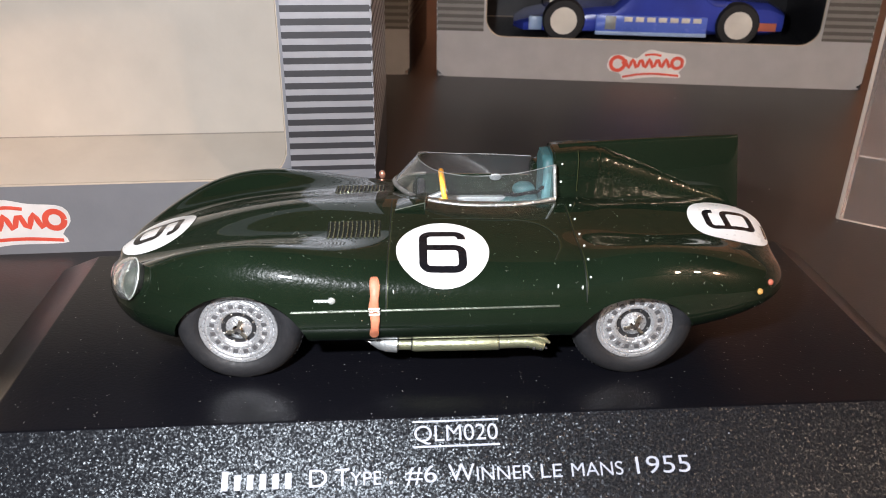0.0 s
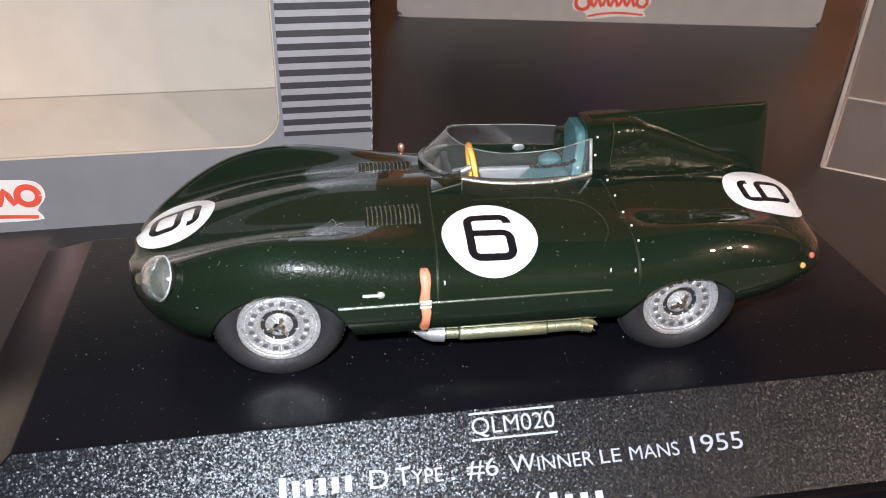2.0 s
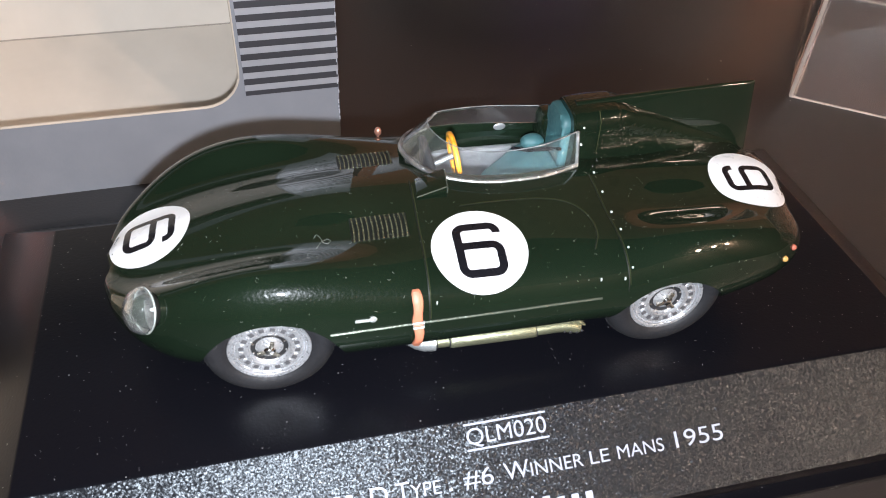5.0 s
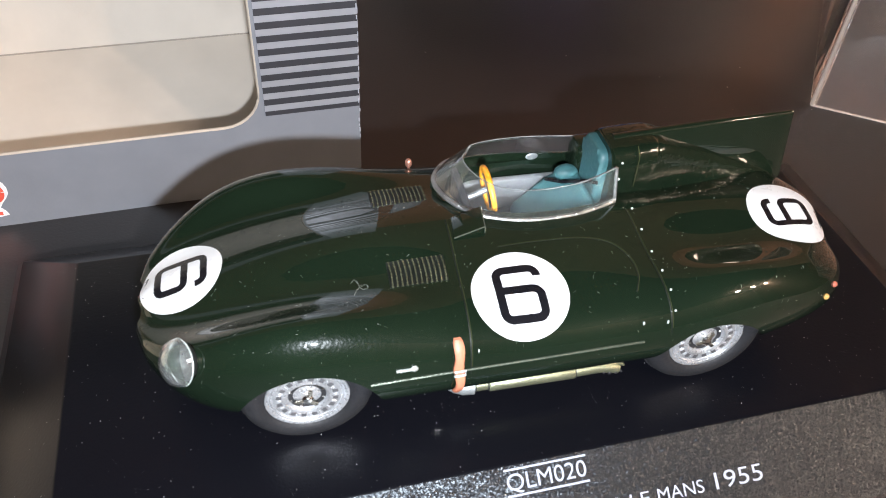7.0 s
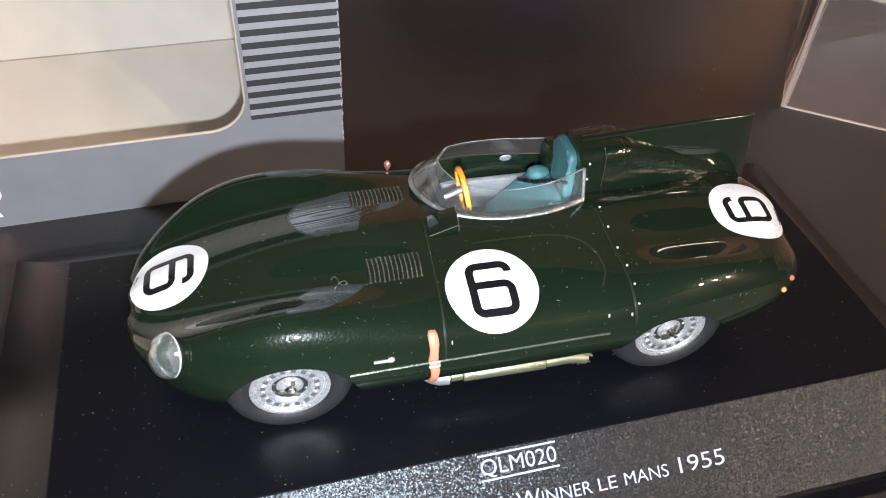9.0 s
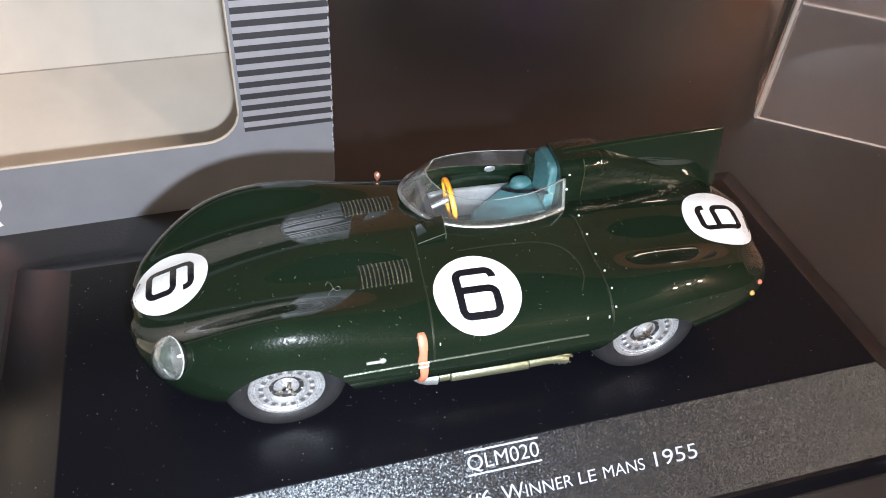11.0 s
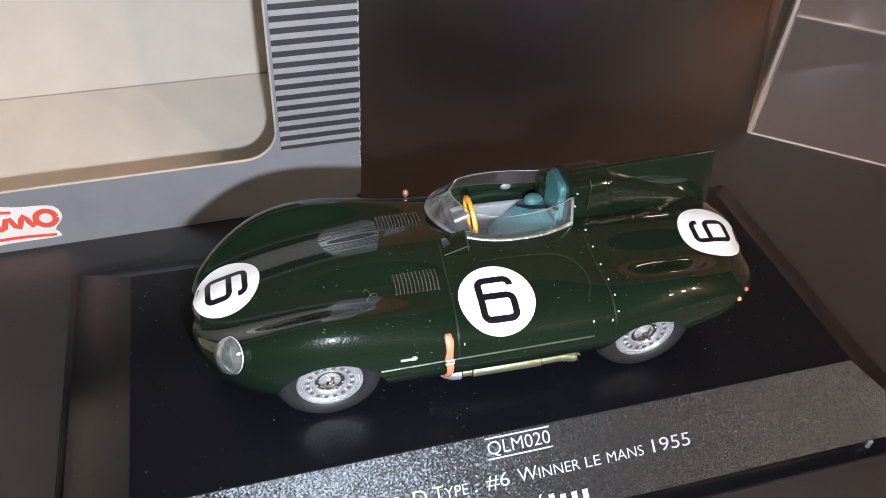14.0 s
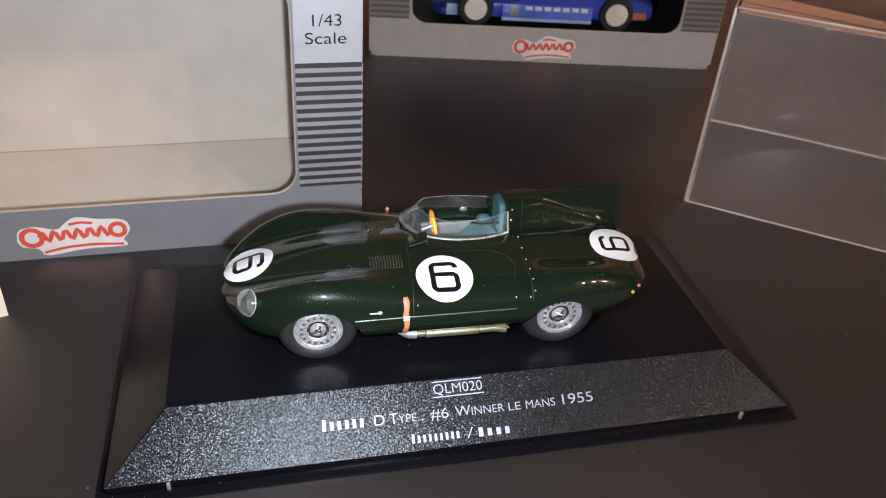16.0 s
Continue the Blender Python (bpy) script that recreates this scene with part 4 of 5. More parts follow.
wheels = {}
for x in (-26.75, 26.75):
    for side in (-1, 1):
        w = new("wheel")
        w.empty_display_size = 0.005
        w.parent = car
        wheels[(x, side)] = w
        wheel(x, side)
part("underside", block(-38, 36, -9.3, 9.3, 3.6, 6.6, 0.8), DARKMETAL, car, "dark flat underside")
for x in (-26.75, 26.75):
    part("axle", tube([(x, -13, WZ), (x, 13, WZ)], 0.8, 10), DARKMETAL, car)

# headrest, fairing and fin
f_fair_w = curve([(17.6, 4.2), (21, 4.4), (25, 4.15), (27, 3.85), (34, 2.6), (40, 1.6), (46.4, 0.75)])
f_fair_top = curve([(17.6, 24.8), (21, 25.1), (25.2, 25.2), (28, 24.2), (32, 22.6), (40, 19.0), (46.4, 16.2)])
f_fin_top = curve([(18, 25.35), (22, 25.6), (28, 26.0), (38, 26.5), (46.4, 26.8)])
bm = bmesh.new()
rows = []
for k in range(46):
    x = 17.8 + 28.4 * k / 45
    w, zt, zb = f_fair_w(x), f_fair_top(x), min(f_top(x), f_fair_top(x)) - 3.2
    power = 4.5 - 1.8 * min(1.0, max(0.0, (x - 24.5) / 10))
    row = []
    for j in range(15):
        a = math.pi / 2 * j / 14
        row.append((x, w * math.cos(a) ** (2 / power), zb + (zt - zb) * math.sin(a) ** (2 / power)))
    row[-1] = (x, 0.0, zt)
    rows.append([bm.verts.new((p[0], 7.4 - p[1], p[2])) for p in row] + [bm.verts.new((p[0], 7.4 + p[1], p[2])) for p in row[-2::-1]])
for a, b in zip(rows, rows[1:]):
    for k in range(len(a) - 1):
        bm.faces.new((a[k], a[k + 1], b[k + 1], b[k]))
bm.faces.new(rows[0]), bm.faces.new(rows[-1])
part("headrest_fairing", bm, COARSEPAINT, car, "rounded green fairing behind the headrest")
bm = bmesh.new()
rows = []
for k in range(41):
    x = 19.0 + 27.5 * k / 40
    zt, half = f_fin_top(x), 0.75 - 0.3 * k / 40
    if k == 40:
        half *= 0.5
    rows.append([bm.verts.new((x + 0.16 * (zt - z) * (k / 40) ** 6, 7.4 + half * h, z)) for h, z in ((-1, 14.0), (-1, zt - 0.45), (-0.75, zt - 0.14), (-0.3, zt), (0.3, zt), (0.75, zt - 0.14), (1, zt - 0.45), (1, 14.0))])
for a, b in zip(rows, rows[1:]):
    for k in range(8):
        bm.faces.new((a[k], a[(k + 1) % 8], b[(k + 1) % 8], b[k]))
bm.faces.new(rows[0]), bm.faces.new(rows[-1])
part("tail_fin", bm, PAINT, car, "tall thin green tail fin")
part("fairing_shoulder", block(15.6, 25.0, 10.5, 15.0, 14.5, 21.0, 1.2, 3), PAINT, car)
cap = bmesh.new()
rows = []
for x, grow in ((18.0, 0.02), (18.15, 0.14), (21.0, 0.14), (24.3, 0.16), (24.75, 0.15), (24.95, 0.02)):
    w, zt, zb = f_fair_w(x) + grow, f_fair_top(x) + grow, 22.2 - 0.1 * (x - 18)
    low = f_top(x) - 3.2
    row = []
    for j in range(15):
        a = math.asin(min(1.0, max(0.0, (zb - low) / (zt - low))) ** 2.25)
        a += (math.pi / 2 - a) * j / 14
        row.append((w * max(math.cos(a), 0.0) ** (2 / 4.5), low + (zt - low) * math.sin(a) ** (2 / 4.5)))
    row[-1] = (0.0, zt)
    rows.append([cap.verts.new((x, 7.4 - y, z)) for y, z in row] + [cap.verts.new((x, 7.4 + y, z)) for y, z in row[-2::-1]])
for a, b in zip(rows, rows[1:]):
    for k in range(len(a) - 1):
        cap.faces.new((a[k], a[k + 1], b[k + 1], b[k]))
thickness(cap, 0.2)
part("headrest_cowl", cap, COARSEPAINT, car, "green cowl with a sharp rear edge")
for z, r in ((23.7, 0.17), (20.9, 0.19)):
    part("rivet", ball(19.0, 3.05, z, r, seg=8), RIVET, car)
part("headrest_seam", tube([(21.4, 2.86, 19.5), (21.4, 2.9, 22.5), (21.4, 3.05, 24.4), (21.4, 4.2, 25.5)], 0.08, 6), SEAMGLINT, car)

# cockpit
part("cockpit_floor", block(-2.5, 17.2, 2.5, 14.0, 8.05, 8.6, 0.1), DARKMETAL, car)
part("tunnel", block(-2.0, 7.0, 1.6, 4.2, 8.6, 12.6, 0.7), SILVERIN, car, "silver painted tunnel")
part("side_trim", block(-1.5, 16.0, 13.4, 14.6, 8.6, 14.2, 0.4), SILVERIN, car, "silver inner side panel")
part("binnacle", block(-1.3, 1.0, 1.9, 4.9, 11.0, 16.6, 0.35), SILVERIN, car, "bright silver instrument box")
part("binnacle_band", block(-1.35, 1.05, 1.85, 4.95, 14.2, 14.9, 0.1), DARKMETAL, car)
part("dashboard", block(-2.6, -1.4, 3.0, 13.8, 12.5, 17.6, 0.4), DARKMETAL, car, "dark dashboard")
bm = bmesh.new()
sides = [[bm.verts.new((x, y, z)) for x, z in ((6.8, 8.65), (16.6, 8.65), (16.6, 16.9), (14.6, 16.6), (12.2, 14.6), (7.4, 10.6))] for y in (3.4, 12.8)]
bm.faces.new(sides[0]), bm.faces.new(sides[1][::-1])
for k in range(6):
    bm.faces.new((sides[0][k], sides[1][k], sides[1][(k + 1) % 6], sides[0][(k + 1) % 6]))
bmesh.ops.bevel(bm, geom=bm.edges[:], offset=0.8, segments=3, profile=0.5, affect="EDGES")
seat = part("seat", bm, TEAL, car, "teal seat cushion")
part("backrest", block(14.6, 17.2, 4.4, 13.0, 10.0, 16.6, 1.2, 3), TEAL, seat, "teal backrest")
bm = bmesh.new()
front, back = [], []
for y, z in [(4.8, 14.0)] + [(6.3 - 1.5 * math.cos(a), 22.5 + 1.5 * math.sin(a)) for a in np.linspace(0, math.pi / 2, 7)] + [(9.9 + 1.5 * math.sin(a), 22.5 + 1.5 * math.cos(a)) for a in np.linspace(0, math.pi / 2, 7)] + [(11.4, 14.0)]:
    front.append(bm.verts.new((16.5, y, z)))
    back.append(bm.verts.new((18.4, y, z)))
bm.faces.new(front), bm.faces.new(back[::-1])
for k in range(len(front)):
    j = (k + 1) % len(front)
    bm.faces.new((front[k], front[j], back[j], back[k]))
bmesh.ops.bevel(bm, geom=[e for e in bm.edges if abs(e.verts[0].co.x - e.verts[1].co.x) < 0.01], offset=0.8, segments=4, profile=0.5, affect="EDGES")
part("headrest_pad", bm, TEAL, seat, "rounded teal headrest pad")
part("wing_pad", ball(14.6, 11.0, 16.6, 1.9, 1.3, 1.25), TEAL, seat, "teal side bolster")
part("black_band", tube([(11.6, 11.2, 15.5), (13.4, 9.2, 16.3), (16.2, 7.3, 17.6), (16.5, 4.6, 19.4)], 0.27, 8), BLACK, seat, "thin black band across the seat")
col = part("steering_column", tube([(-2, 8.2, 15.6), (2.2, 8.2, 17.4)], 0.45, 10), SILVERIN, car)
ring = [(1.6 - 0.9 * math.sin(a) * 0.55, 7.4 + 3.5 * math.cos(a), 17.6 + 3.5 * math.sin(a) * 0.92) for a in np.linspace(0, 2 * math.pi, 37)[:-1]]
part("steering_wheel", tube(ring, 0.42, 10, True), WOODRIM, col, "amber steering wheel rim")
for a in (0.3, 2.4, 4.5):
    part("spoke", tube([(1.6, 7.4, 17.6), (1.6 - 0.5 * math.sin(a), 7.4 + 3.4 * math.cos(a), 17.6 + 3.2 * math.sin(a))], 0.16, 6), CHROME, col)

# windscreen: foot curve on the skin, leaning back to a lower, tighter rim
foot = spline([(17.9, 0.9, 19.1), (15.2, 0.0, 18.95), (11, -0.9, 18.85), (4.5, -1.0, 18.85), (-1.3, 0.7, 19.1), (-4.6, 4.0, 19.2), (-6.1, 8.4, 19.1), (-4.6, 12.4, 18.6), (-1.3, 15.2, 17.9), (5.5, 16.4, 17.3), (16, 14.8, 17.6)], 61)
rise = curve([(0, 5.0), (8, 4.4), (18, 4.1), (26, 4.5), (34, 4.7), (44, 4.3), (52, 4.0), (60, 3.6)])
lean = curve([(0, 0.9), (14, 1.2), (26, 2.6), (34, 4.2), (44, 2.8), (54, 1.6), (60, 1.2)])
bm = bmesh.new()
rows = []
for i, p in enumerate(foot):
    a, b = foot[max(i - 1, 0)], foot[min(i + 1, 60)]
    inward = Vector((0, 0, -1)).cross(b - a).normalized()
    if (Vector((6, 8, 18)) - p).dot(inward) < 0:
        inward.negate()
    rows.append([bm.verts.new(p + Vector((0, 0, rise(i) * t)) + inward * (lean(i) * t ** 1.15)) for t in np.linspace(0, 1, 7)])
rim_pts = [r[-1].co.copy() for r in rows]
for a, b in zip(rows, rows[1:]):
    for k in range(6):
        bm.faces.new((a[k], a[k + 1], b[k + 1], b[k]))
thickness(bm, 0.28)
screen = part("windscreen", bm, SCREEN, car, "clear wraparound plastic windscreen")
screen.visible_shadow = False
part("screen_rim", tube(rim_pts, 0.07, 6), SCREENEDGE, screen, "thin pale upper edge")
part("screen_foot", tube([p + Vector((0, 0, -0.05)) for p in foot[:42]], 0.37, 8), STRIP, screen, "silver fixing strip")
part("screen_end", tube([foot[0], rim_pts[0]], 0.27, 6), STRIP, screen, "silver end strip")
for i in range(1, 40, 3):
    part("screen_rivet", ball(foot[i].x, foot[i].y - 0.2, foot[i].z + 0.12, 0.17, seg=8), RIVET, screen)
part("screen_tab", ball(10.4, 14.9, 17.1, 1.0, 0.2, 0.6), SILVERIN, screen, "small grey fixing tab inside the screen")
# the body's edge under the far side of the screen
edge = bmesh.new()
rows = []
for p in foot[33:]:
    out = Vector((p.x - 6, p.y - 8, 0)).normalized()
    rows.append([edge.verts.new(p + out * o + Vector((0, 0, z))) for o, z in ((0.45, -5.0), (0.42, -0.7), (0.2, -0.05), (-0.15, -0.05), (-0.3, -0.6), (-0.3, -5.0))])
for a, b in zip(rows, rows[1:]):
    for k in range(6):
        edge.faces.new((a[k], a[(k + 1) % 6], b[(k + 1) % 6], b[k]))
edge.faces.new(rows[0]), edge.faces.new(rows[-1])
part("cockpit_edge", edge, PAINT, car, "raised green edge of the cockpit")

# bonnet louvres: a shallow frame of upstanding ribs
def louvres(x0, x1, s0, s1, n, label):
    grille = surface_strip([(x, (s0 + s1) / 2) for x in np.linspace(x0, x1, 20)], abs(s1 - s0), SEAM, "louvre_panel", label, 0.03, 6)
    for k in range(n):
        x = x0 + (x1 - x0) * (k + 0.5) / n
        pts = [skin(x + 0.10 * math.sin(j / 9 * math.pi), s0 + (s1 - s0) * j / 9, 0.30 * math.sin(math.pi * (0.06 + 0.88 * j / 9)) ** 0.5 - 0.08) for j in range(10)]
        part("rib", tube(pts, [0.10] * 9 + [0.15], 6), RIBMAT, grille)


RIBMAT = simple("rib_edge", (0.17, 0.18, 0.11), 0.26, 0.65, 1.0, 2600, 0.4)
louvres(-15.2, -7.8, -5.4, -9.4, 12, "louvred bonnet vent")
louvres(-15.3, -7.6, 5.9, 9.9, 13, "louvred bonnet vent")

# seams, trim, rivets
def seam(path, name="seam", w=0.13, m=None, label=""):
    return surface_strip(path, w, m or SEAM, name, label, 0.03)


def line(a, b, n):
    return [(a[0] + (b[0] - a[0]) * k / n, a[1] + (b[1] - a[1]) * k / n) for k in range(n + 1)]


seam(line((-6.3, 0.5), (-6.9, -22.5), 40))
seam(line((19.0, -1), (19.4, -21.0), 40))
seam(line((19.16, -1), (19.56, -20.0), 40), "seam_glint", 0.10, SEAMGLINT)
seam(line((-6.15, -0.5), (-6.72, -21.5), 40), "seam_glint", 0.09, SEAMGLINT)
door = [(-0.5, -5.2), (5, -5.0), (11, -5.2), (14.6, -6.4), (16.4, -9.0), (16.6, -12), (15.6, -14.5)]
seam([(p.x, p.y) for p in spline([(a, b, 0) for a, b in door], 40)])
seam([(p.x + 0.14, p.y + 0.1) for p in spline([(a, b, 0) for a, b in door], 40)], "seam_glint", 0.11, SEAMGLINT)
for y in (0.9, 4.6, 8.4, 11.9, 14.9, 17.2):
    q = skin(19.9, -s_out(19.9, y), 0.06)
    part("rivet", ball(q.x, q.y, q.z, 0.16, seg=8), RIVET, car)
# upright glints low on the flank, put in as small white beads
for x, s in ((-5.9, -19.3), (15.6, -18.6), (18.8, -19.0)):
    q = skin(x, s, 0.1)
    part("catch", ball(q.x, q.y, q.z, 0.10, 0.16, 0.32, 8), RIVET, car, "tiny white bead standing for a glint on the flank")


def side_y(x, z):
    """How far out the near flank lies at (x, z)."""
    pts = section(x)
    for a, b in zip(pts, pts[1:]):
        if a.x > 8 and a.y >= z >= b.y:
            return -(a.x + (b.x - a.x) * (a.y - z) / max(a.y - b.y, 1e-6))
    return -f_width(x)


part("sill_strip", tube([(x, side_y(x, 11.6 + 0.016 * (x + 19)) - 0.05, 11.6 + 0.016 * (x + 19)) for x in np.linspace(-19.2, 15.8, 40)], 0.17, 6), SILLMETAL, car, "thin dull metal sill strip")
def strap_mesh(z0, z1, half, bulge):
    """A thick leather band down the flank, with rounded ends."""
    bm = bmesh.new()
    rows = []
    for k in range(17):
        f = k / 16
        z = z0 + (z1 - z0) * f
        w = half * min(1.0, 0.7 + 4.0 * min(f, 1 - f)) * (1 + 0.08 * math.sin(f * 9))
        y = side_y(-8.3, max(z, 8.3)) - 0.12 - bulge * math.sin(math.pi * f)
        x = -8.4 + 0.10 * math.sin(f * 5)
        rows.append([bm.verts.new((x + a * w, y - d, z)) for a, d in ((-1, -0.1), (-1, 0.16), (-0.75, 0.3), (0, 0.34), (0.75, 0.3), (1, 0.16), (1, -0.1))])
    for a, b in zip(rows, rows[1:]):
        for k in range(7):
            bm.faces.new((a[k], a[(k + 1) % 7], b[(k + 1) % 7], b[k]))
    bm.faces.new(rows[0]), bm.faces.new(rows[-1])
    return bm


strap = part("bonnet_strap", strap_mesh(15.7, 11.6, 0.60, 0.18), LEATHER, car, "orange leather bonnet strap")
part("strap_tongue", strap_mesh(11.9, 7.9, 0.56, 0.42), LEATHER, strap, "lower end of the strap")
yb = side_y(-8.3, 11.9) - 0.62
part("strap_buckle", tube([(-9.05, yb, 11.5), (-9.05, yb, 12.35), (-7.7, yb, 12.4), (-7.7, yb, 11.55)], 0.13, 8, True), RIVET, strap, "small bright buckle")
part("strap_loop", tube([(-8.95, yb + 0.05, 11.95), (-7.8, yb + 0.05, 12.0)], 0.16, 8), COPPER, strap, "pale pink strap loop")
part("bonnet_catch", ball(-13.9, side_y(-13.9, 13.2) - 0.1, 13.15, 0.5, 0.22, 0.5, 12), GREYWHITE, car, "white painted bonnet catch")
part("catch_lever", tube([(-13.9, side_y(-14, 13.2) - 0.15, 13.15), (-16.1, side_y(-16, 13.2) - 0.15, 13.2)], 0.2, 8), GREYWHITE, car, "white painted bonnet catch")

# side exhaust
ex = part("exhaust_pipe", tube([(-5.6, -17.0, 5.0), (-3.65, -17.0, 5.0), (-3.5, -17.0, 5.0), (-3.3, -17.0, 5.0), (8.0, -17.1, 5.15), (8.2, -17.1, 5.15), (8.35, -17.1, 5.15), (11.4, -17.1, 5.25), (12.6, -17.15, 5.22), (13.7, -17.25, 5.0), (14.5, -17.35, 4.75)], [0.78, 0.78, 0.95, 1.02, 1.02, 0.98, 0.84, 0.84, 0.86, 0.86, 0.72], 24), EXHAUST, car, "pale gold side exhaust pipe")
ex.location.y = 0.55 * MM
part("exhaust_shield", tube([(-9.3, -16.6, 5.1), (-8.9, -16.6, 5.1), (-8.1, -16.7, 5.05), (-7.0, -16.9, 5.05), (-5.5, -17.0, 5.0)], [0.2, 0.42, 0.85, 1.12, 1.14], 20), GREYMETAL, ex, "grey cast exhaust end")
part("shield_tip", tube([(-9.9, -16.5, 5.35), (-9.2, -16.6, 5.2)], [0.14, 0.22], 8), CHROME, ex)
for k in range(7):
    x = -8.5 + 0.42 * k
    part("fin", block(x - 0.08, x + 0.08, -17.3, -16.0, 5.6, 6.0 + 0.07 * k, 0.04), GREYMETAL, ex, "cast rib")
part("upper_pipe", tube([(-5.2, -15.9, 6.55), (4, -16.0, 6.65), (11.8, -16.0, 6.8)], 0.52, 14), EXHAUST, ex, "pale gold upper pipe")
for x, r in ((-5.35, 0.86), (-3.62, 0.90), (8.28, 0.98)):
    part("joint", lathe([(r - 0.2, -0.07), (r + 0.05, -0.05), (r + 0.05, 0.05), (r - 0.2, 0.07)], "x", 24, (x, -17.05, 5.08)), DARKMETAL, ex, "dark pipe joint")
part("exhaust_bracket", block(3.9, 5.3, -17.4, -16.0, 5.7, 6.55, 0.25, 3), EXHAUST, ex)
part("bracket_bolt", ball(4.6, -17.35, 6.25, 0.26, 0.2, 0.26, 10), EXHAUST, ex)
part("exhaust_lip", tube([(12.0, -16.8, 6.05), (13.4, -17.0, 6.0), (14.6, -17.2, 5.65), (15.3, -17.35, 5.15)], [0.2, 0.34, 0.36, 0.16], 10), EXHAUST, ex, "flared outlet edge")
for x, z, r in ((12.2, 4.95, 0.17), (13.1, 4.72, 0.30), (14.0, 4.6, 0.26), (14.7, 4.75, 0.2)):
    part("exhaust_hole", ball(x, -17.95, z, r, 0.2, r, 10), DARKMETAL, ex)

# lamps
for side in (-1, 1):
    p, u, v, n = tangents_at(LAMPS[side][0], side * s_out(*LAMPS[side]))
    axis = (n + Vector((-0.42, 0, 0))).normalized()
    u = (u - axis * u.dot(axis)).normalized()
    v = axis.cross(u)
    seat_m = Matrix((u, v, axis)).transposed().to_4x4()
    seat_m.translation = p

    def on_lamp(b):
        bmesh.ops.transform(b, matrix=seat_m @ Matrix.Scale(1.12, 4), verts=b.verts[:])
        return b

    head = part("headlamp", on_lamp(lathe([(2.5, 0.12), (2.3, -0.1), (1.9, -0.75), (1.2, -1.25), (0.5, -1.45), (0.05, -1.48)], "z", 32, (0, 0, 0), False)), REFLECTOR, car, "silver headlamp reflector")
    part("bulb", on_lamp(ball(0, 0, -0.95, 0.22, 0.22, 0.45, 12)), RIVET, head, "small white bulb")
    part("rim", on_lamp(tube([(2.5 * math.cos(a), 2.5 * math.sin(a), 0.14) for a in np.linspace(0, 2 * math.pi, 41)[:-1]], 0.09, 8, True)), GREYWHITE, head, "bright lens rim")
    dome = bmesh.new()
    shell = [(2.6, 0.1), (2.5, 0.75), (2.15, 1.4), (1.5, 1.85), (0.75, 2.1), (0.02, 2.15), (0.02, 1.9), (0.7, 1.85), (1.38, 1.64), (1.95, 1.25), (2.3, 0.65), (2.4, 0.1)]
    merge(dome, lathe(shell, "z", 32, (0, 0, 0), False))
    if side > 0:
        for v in dome.verts:
            v.co.z *= 0.35
    part("lens", on_lamp(dome), LENS, head, "clear headlamp cover").visible_shadow = False
    for dx, m, nm in ((0.0, AMBER, "amber tail lamp"), (0.9, RED, "red tail lamp")):
        x, z = 43.6 + dx * 2.1, 12.3 + dx * 0.7
        part("tail_lamp", ball(x, -side * side_y(x, z), z, 0.45, seg=12), m, car, nm)
part("filler_cap", ball(-8.3, 16.0, 17.2, 0.55, 0.55, 0.75, 12), COPPER, car, "copper coloured cap on the far wing")
part("cap_stalk", tube([(-8.3, 16.0, 15.5), (-8.3, 16.0, 17.0)], 0.2, 8), COPPER, car)
flap = bmesh.new()
corners = [(-5.5, 0.7, 19.3), (-1.2, 1.6, 20.0), (-1.6, -2.5, 20.0), (-5.9, -3.2, 19.2)]
up = [flap.verts.new(c) for c in corners]
down = [flap.verts.new((c[0], c[1], 17.6)) for c in corners]
flap.faces.new(up), flap.faces.new(down[::-1])
for k in range(4):
    flap.faces.new((up[k], up[(k + 1) % 4], down[(k + 1) % 4], down[k]))
bmesh.ops.bevel(flap, geom=flap.edges[:], offset=0.12, segments=2, profile=0.5, affect="EDGES")
scoop = part("air_scoop", flap, PAINT, car, "small raised green scoop before the screen")
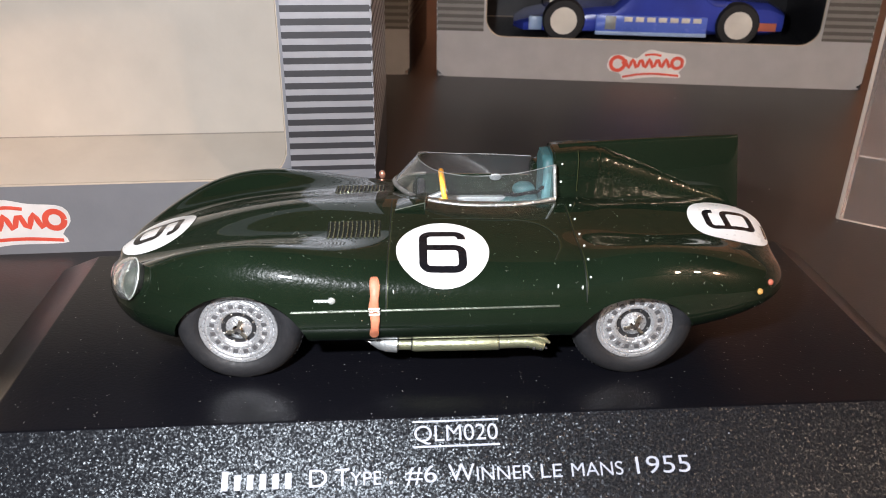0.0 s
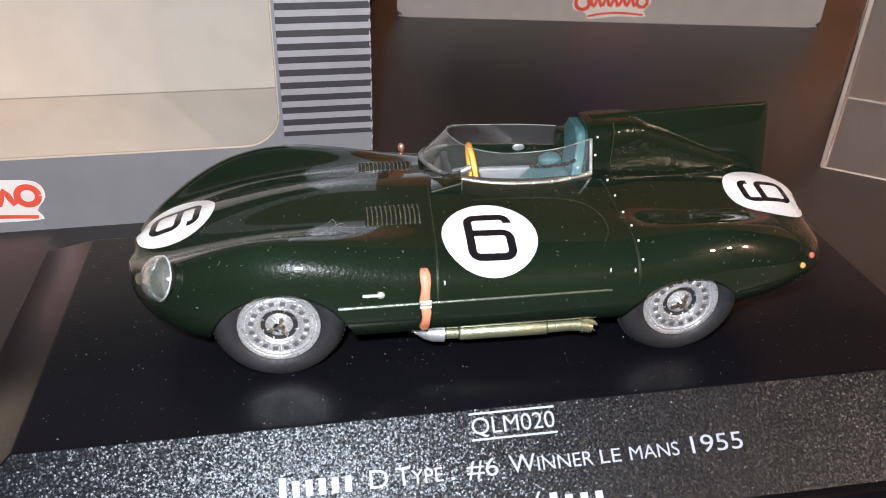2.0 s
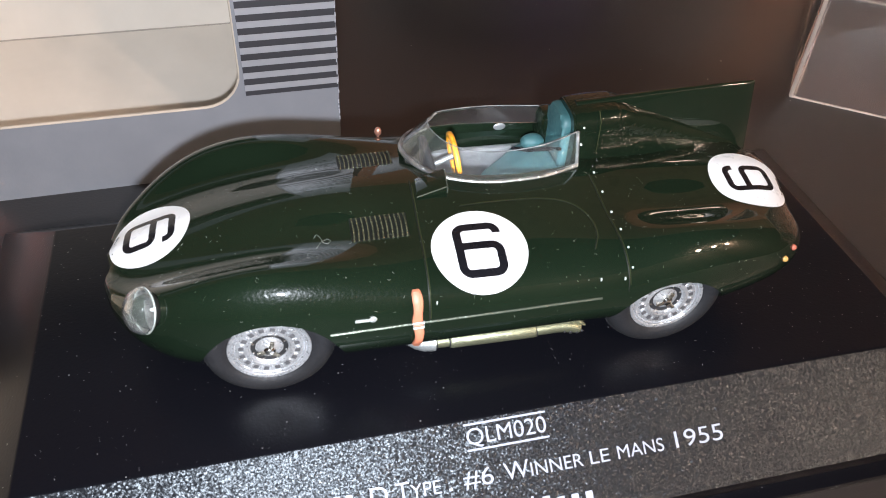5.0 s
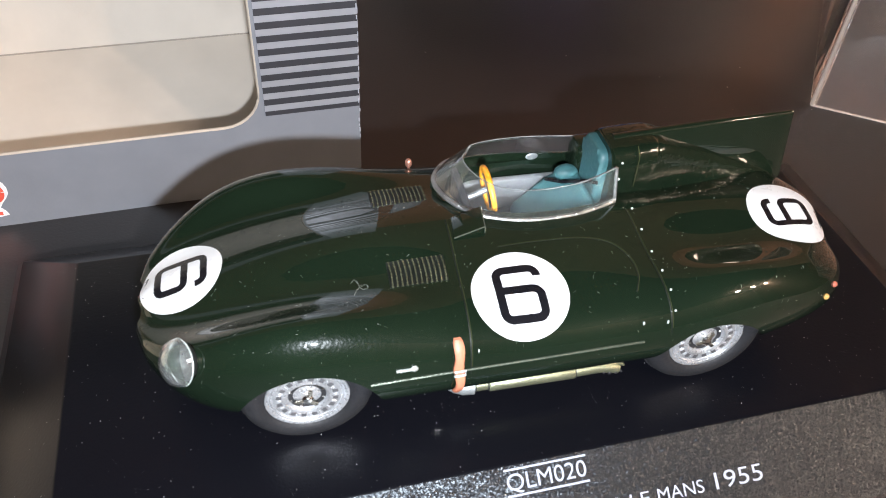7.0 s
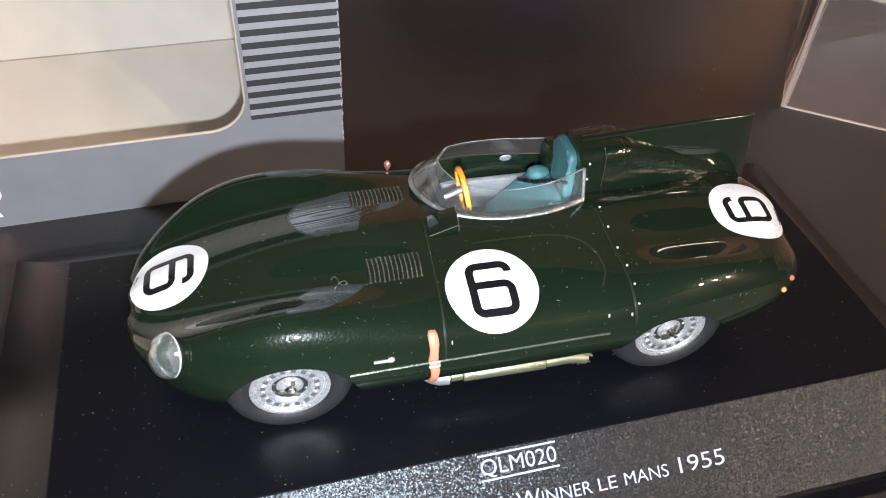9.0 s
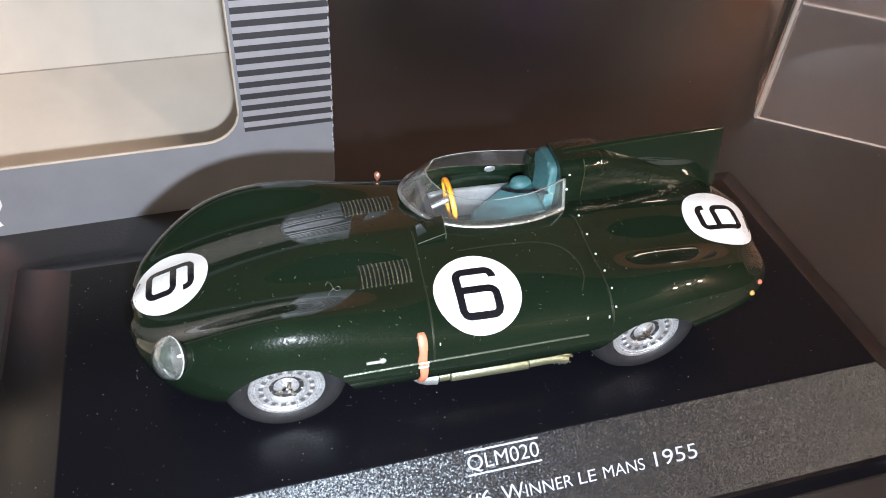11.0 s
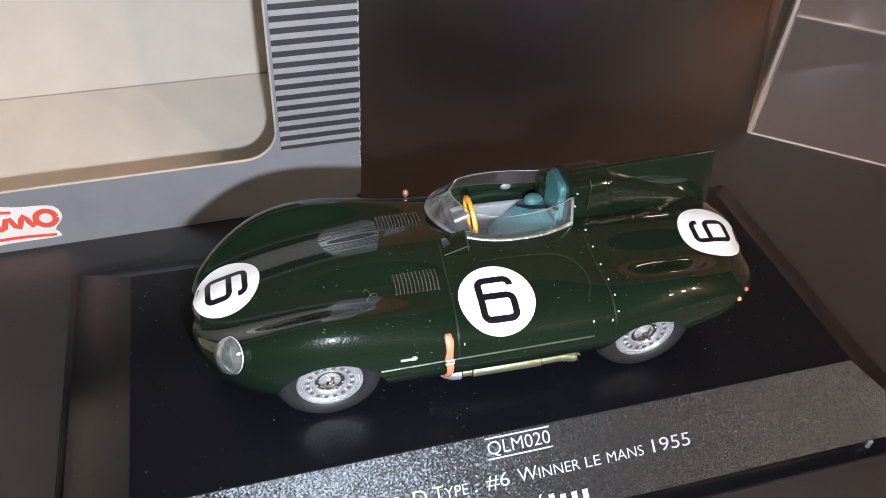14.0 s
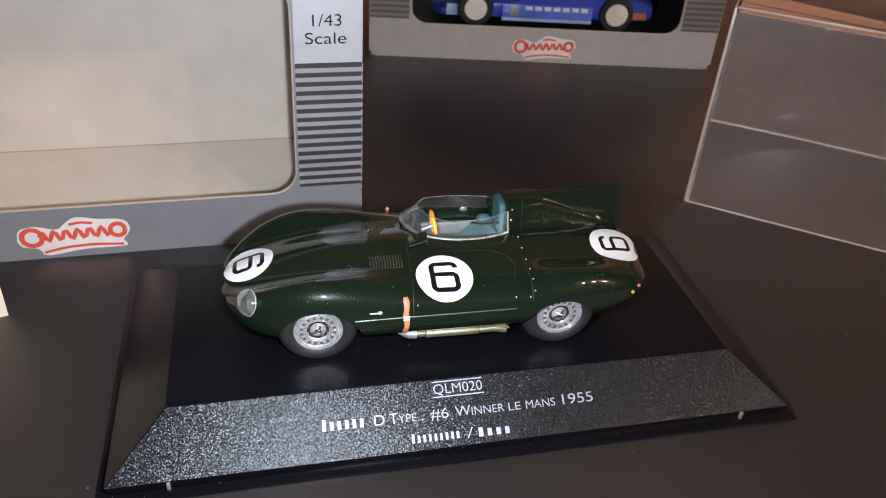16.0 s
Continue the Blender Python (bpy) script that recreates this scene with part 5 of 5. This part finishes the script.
# pale tubes stand for the highlights along the green scoop's edges
part("scoop_glint", tube([(-5.85, -3.25, 19.15), (-1.6, -2.55, 19.95), (-1.2, 1.55, 19.98)], 0.10, 6), EDGEGLINT, scoop)
part("scoop_glint", tube([(-1.58, -2.6, 19.9), (-1.55, -2.6, 18.2)], 0.10, 6), EDGEGLINT, scoop)

# lint and dust fibres that lie on the paint
def fibres(name, count, spot, parent, seed, longest):
    rnd = random.Random(seed)
    bm = bmesh.new()
    for _ in range(count):
        p, u, v, n = spot(rnd)
        length, a, bend = longest * (0.12 + 0.88 * rnd.random() ** 2), rnd.uniform(0, 6.28), rnd.uniform(-2.2, 2.2)
        pts = [p + n * 0.05]
        for k in range(4):
            a += bend / 4
            pts.append(pts[-1] + (u * math.cos(a) + v * math.sin(a)) * length / 4 + n * rnd.uniform(-0.01, 0.02))
        merge(bm, tube(pts, rnd.uniform(0.006, 0.012), 4))
    ob = part(name, bm, LINT, parent, "fine pale lint fibres")
    ob["kind"] = "stuff"
    return ob


LINT = simple("pale_lint", (0.44, 0.44, 0.40), 0.8)


def car_spot(rnd):
    x, s = rnd.uniform(-42, 44), rnd.uniform(-24, 8)
    p, q, r = skin(x, s), skin(x + 0.5, s), skin(x, s + 0.5)
    u, v = (q - p).normalized(), (r - p).normalized()
    n = u.cross(v)
    return p, u, v, n if n.z > 0 else -n


def base_spot(rnd):
    return Vector((rnd.uniform(-60, 60), rnd.uniform(-24, 23), 11.8)), Vector((1, 0, 0)), Vector((0, 1, 0)), Vector((0, 0, 1))


hair = [(-20.2, -7.6), (-19.6, -6.9), (-19.1, -7.6), (-18.8, -8.7), (-18.2, -9.2), (-17.6, -8.8), (-18.0, -8.2), (-18.8, -8.5), (-19.6, -9.4), (-19.9, -10.2)]
part("hair", tube([skin(p.x, p.y, 0.10) for p in spline([(-19.0 + (a + 19.0) * 0.8, -8.4 + (b + 8.4) * 0.8, 0) for a, b in hair], 40)], 0.011, 5), LINT, car, "curled pale hair lying on the paint")
fibres("lint", 620, car_spot, car, 5, 0.5)
fibres("lint", 420, base_spot, base, 6, 0.42)
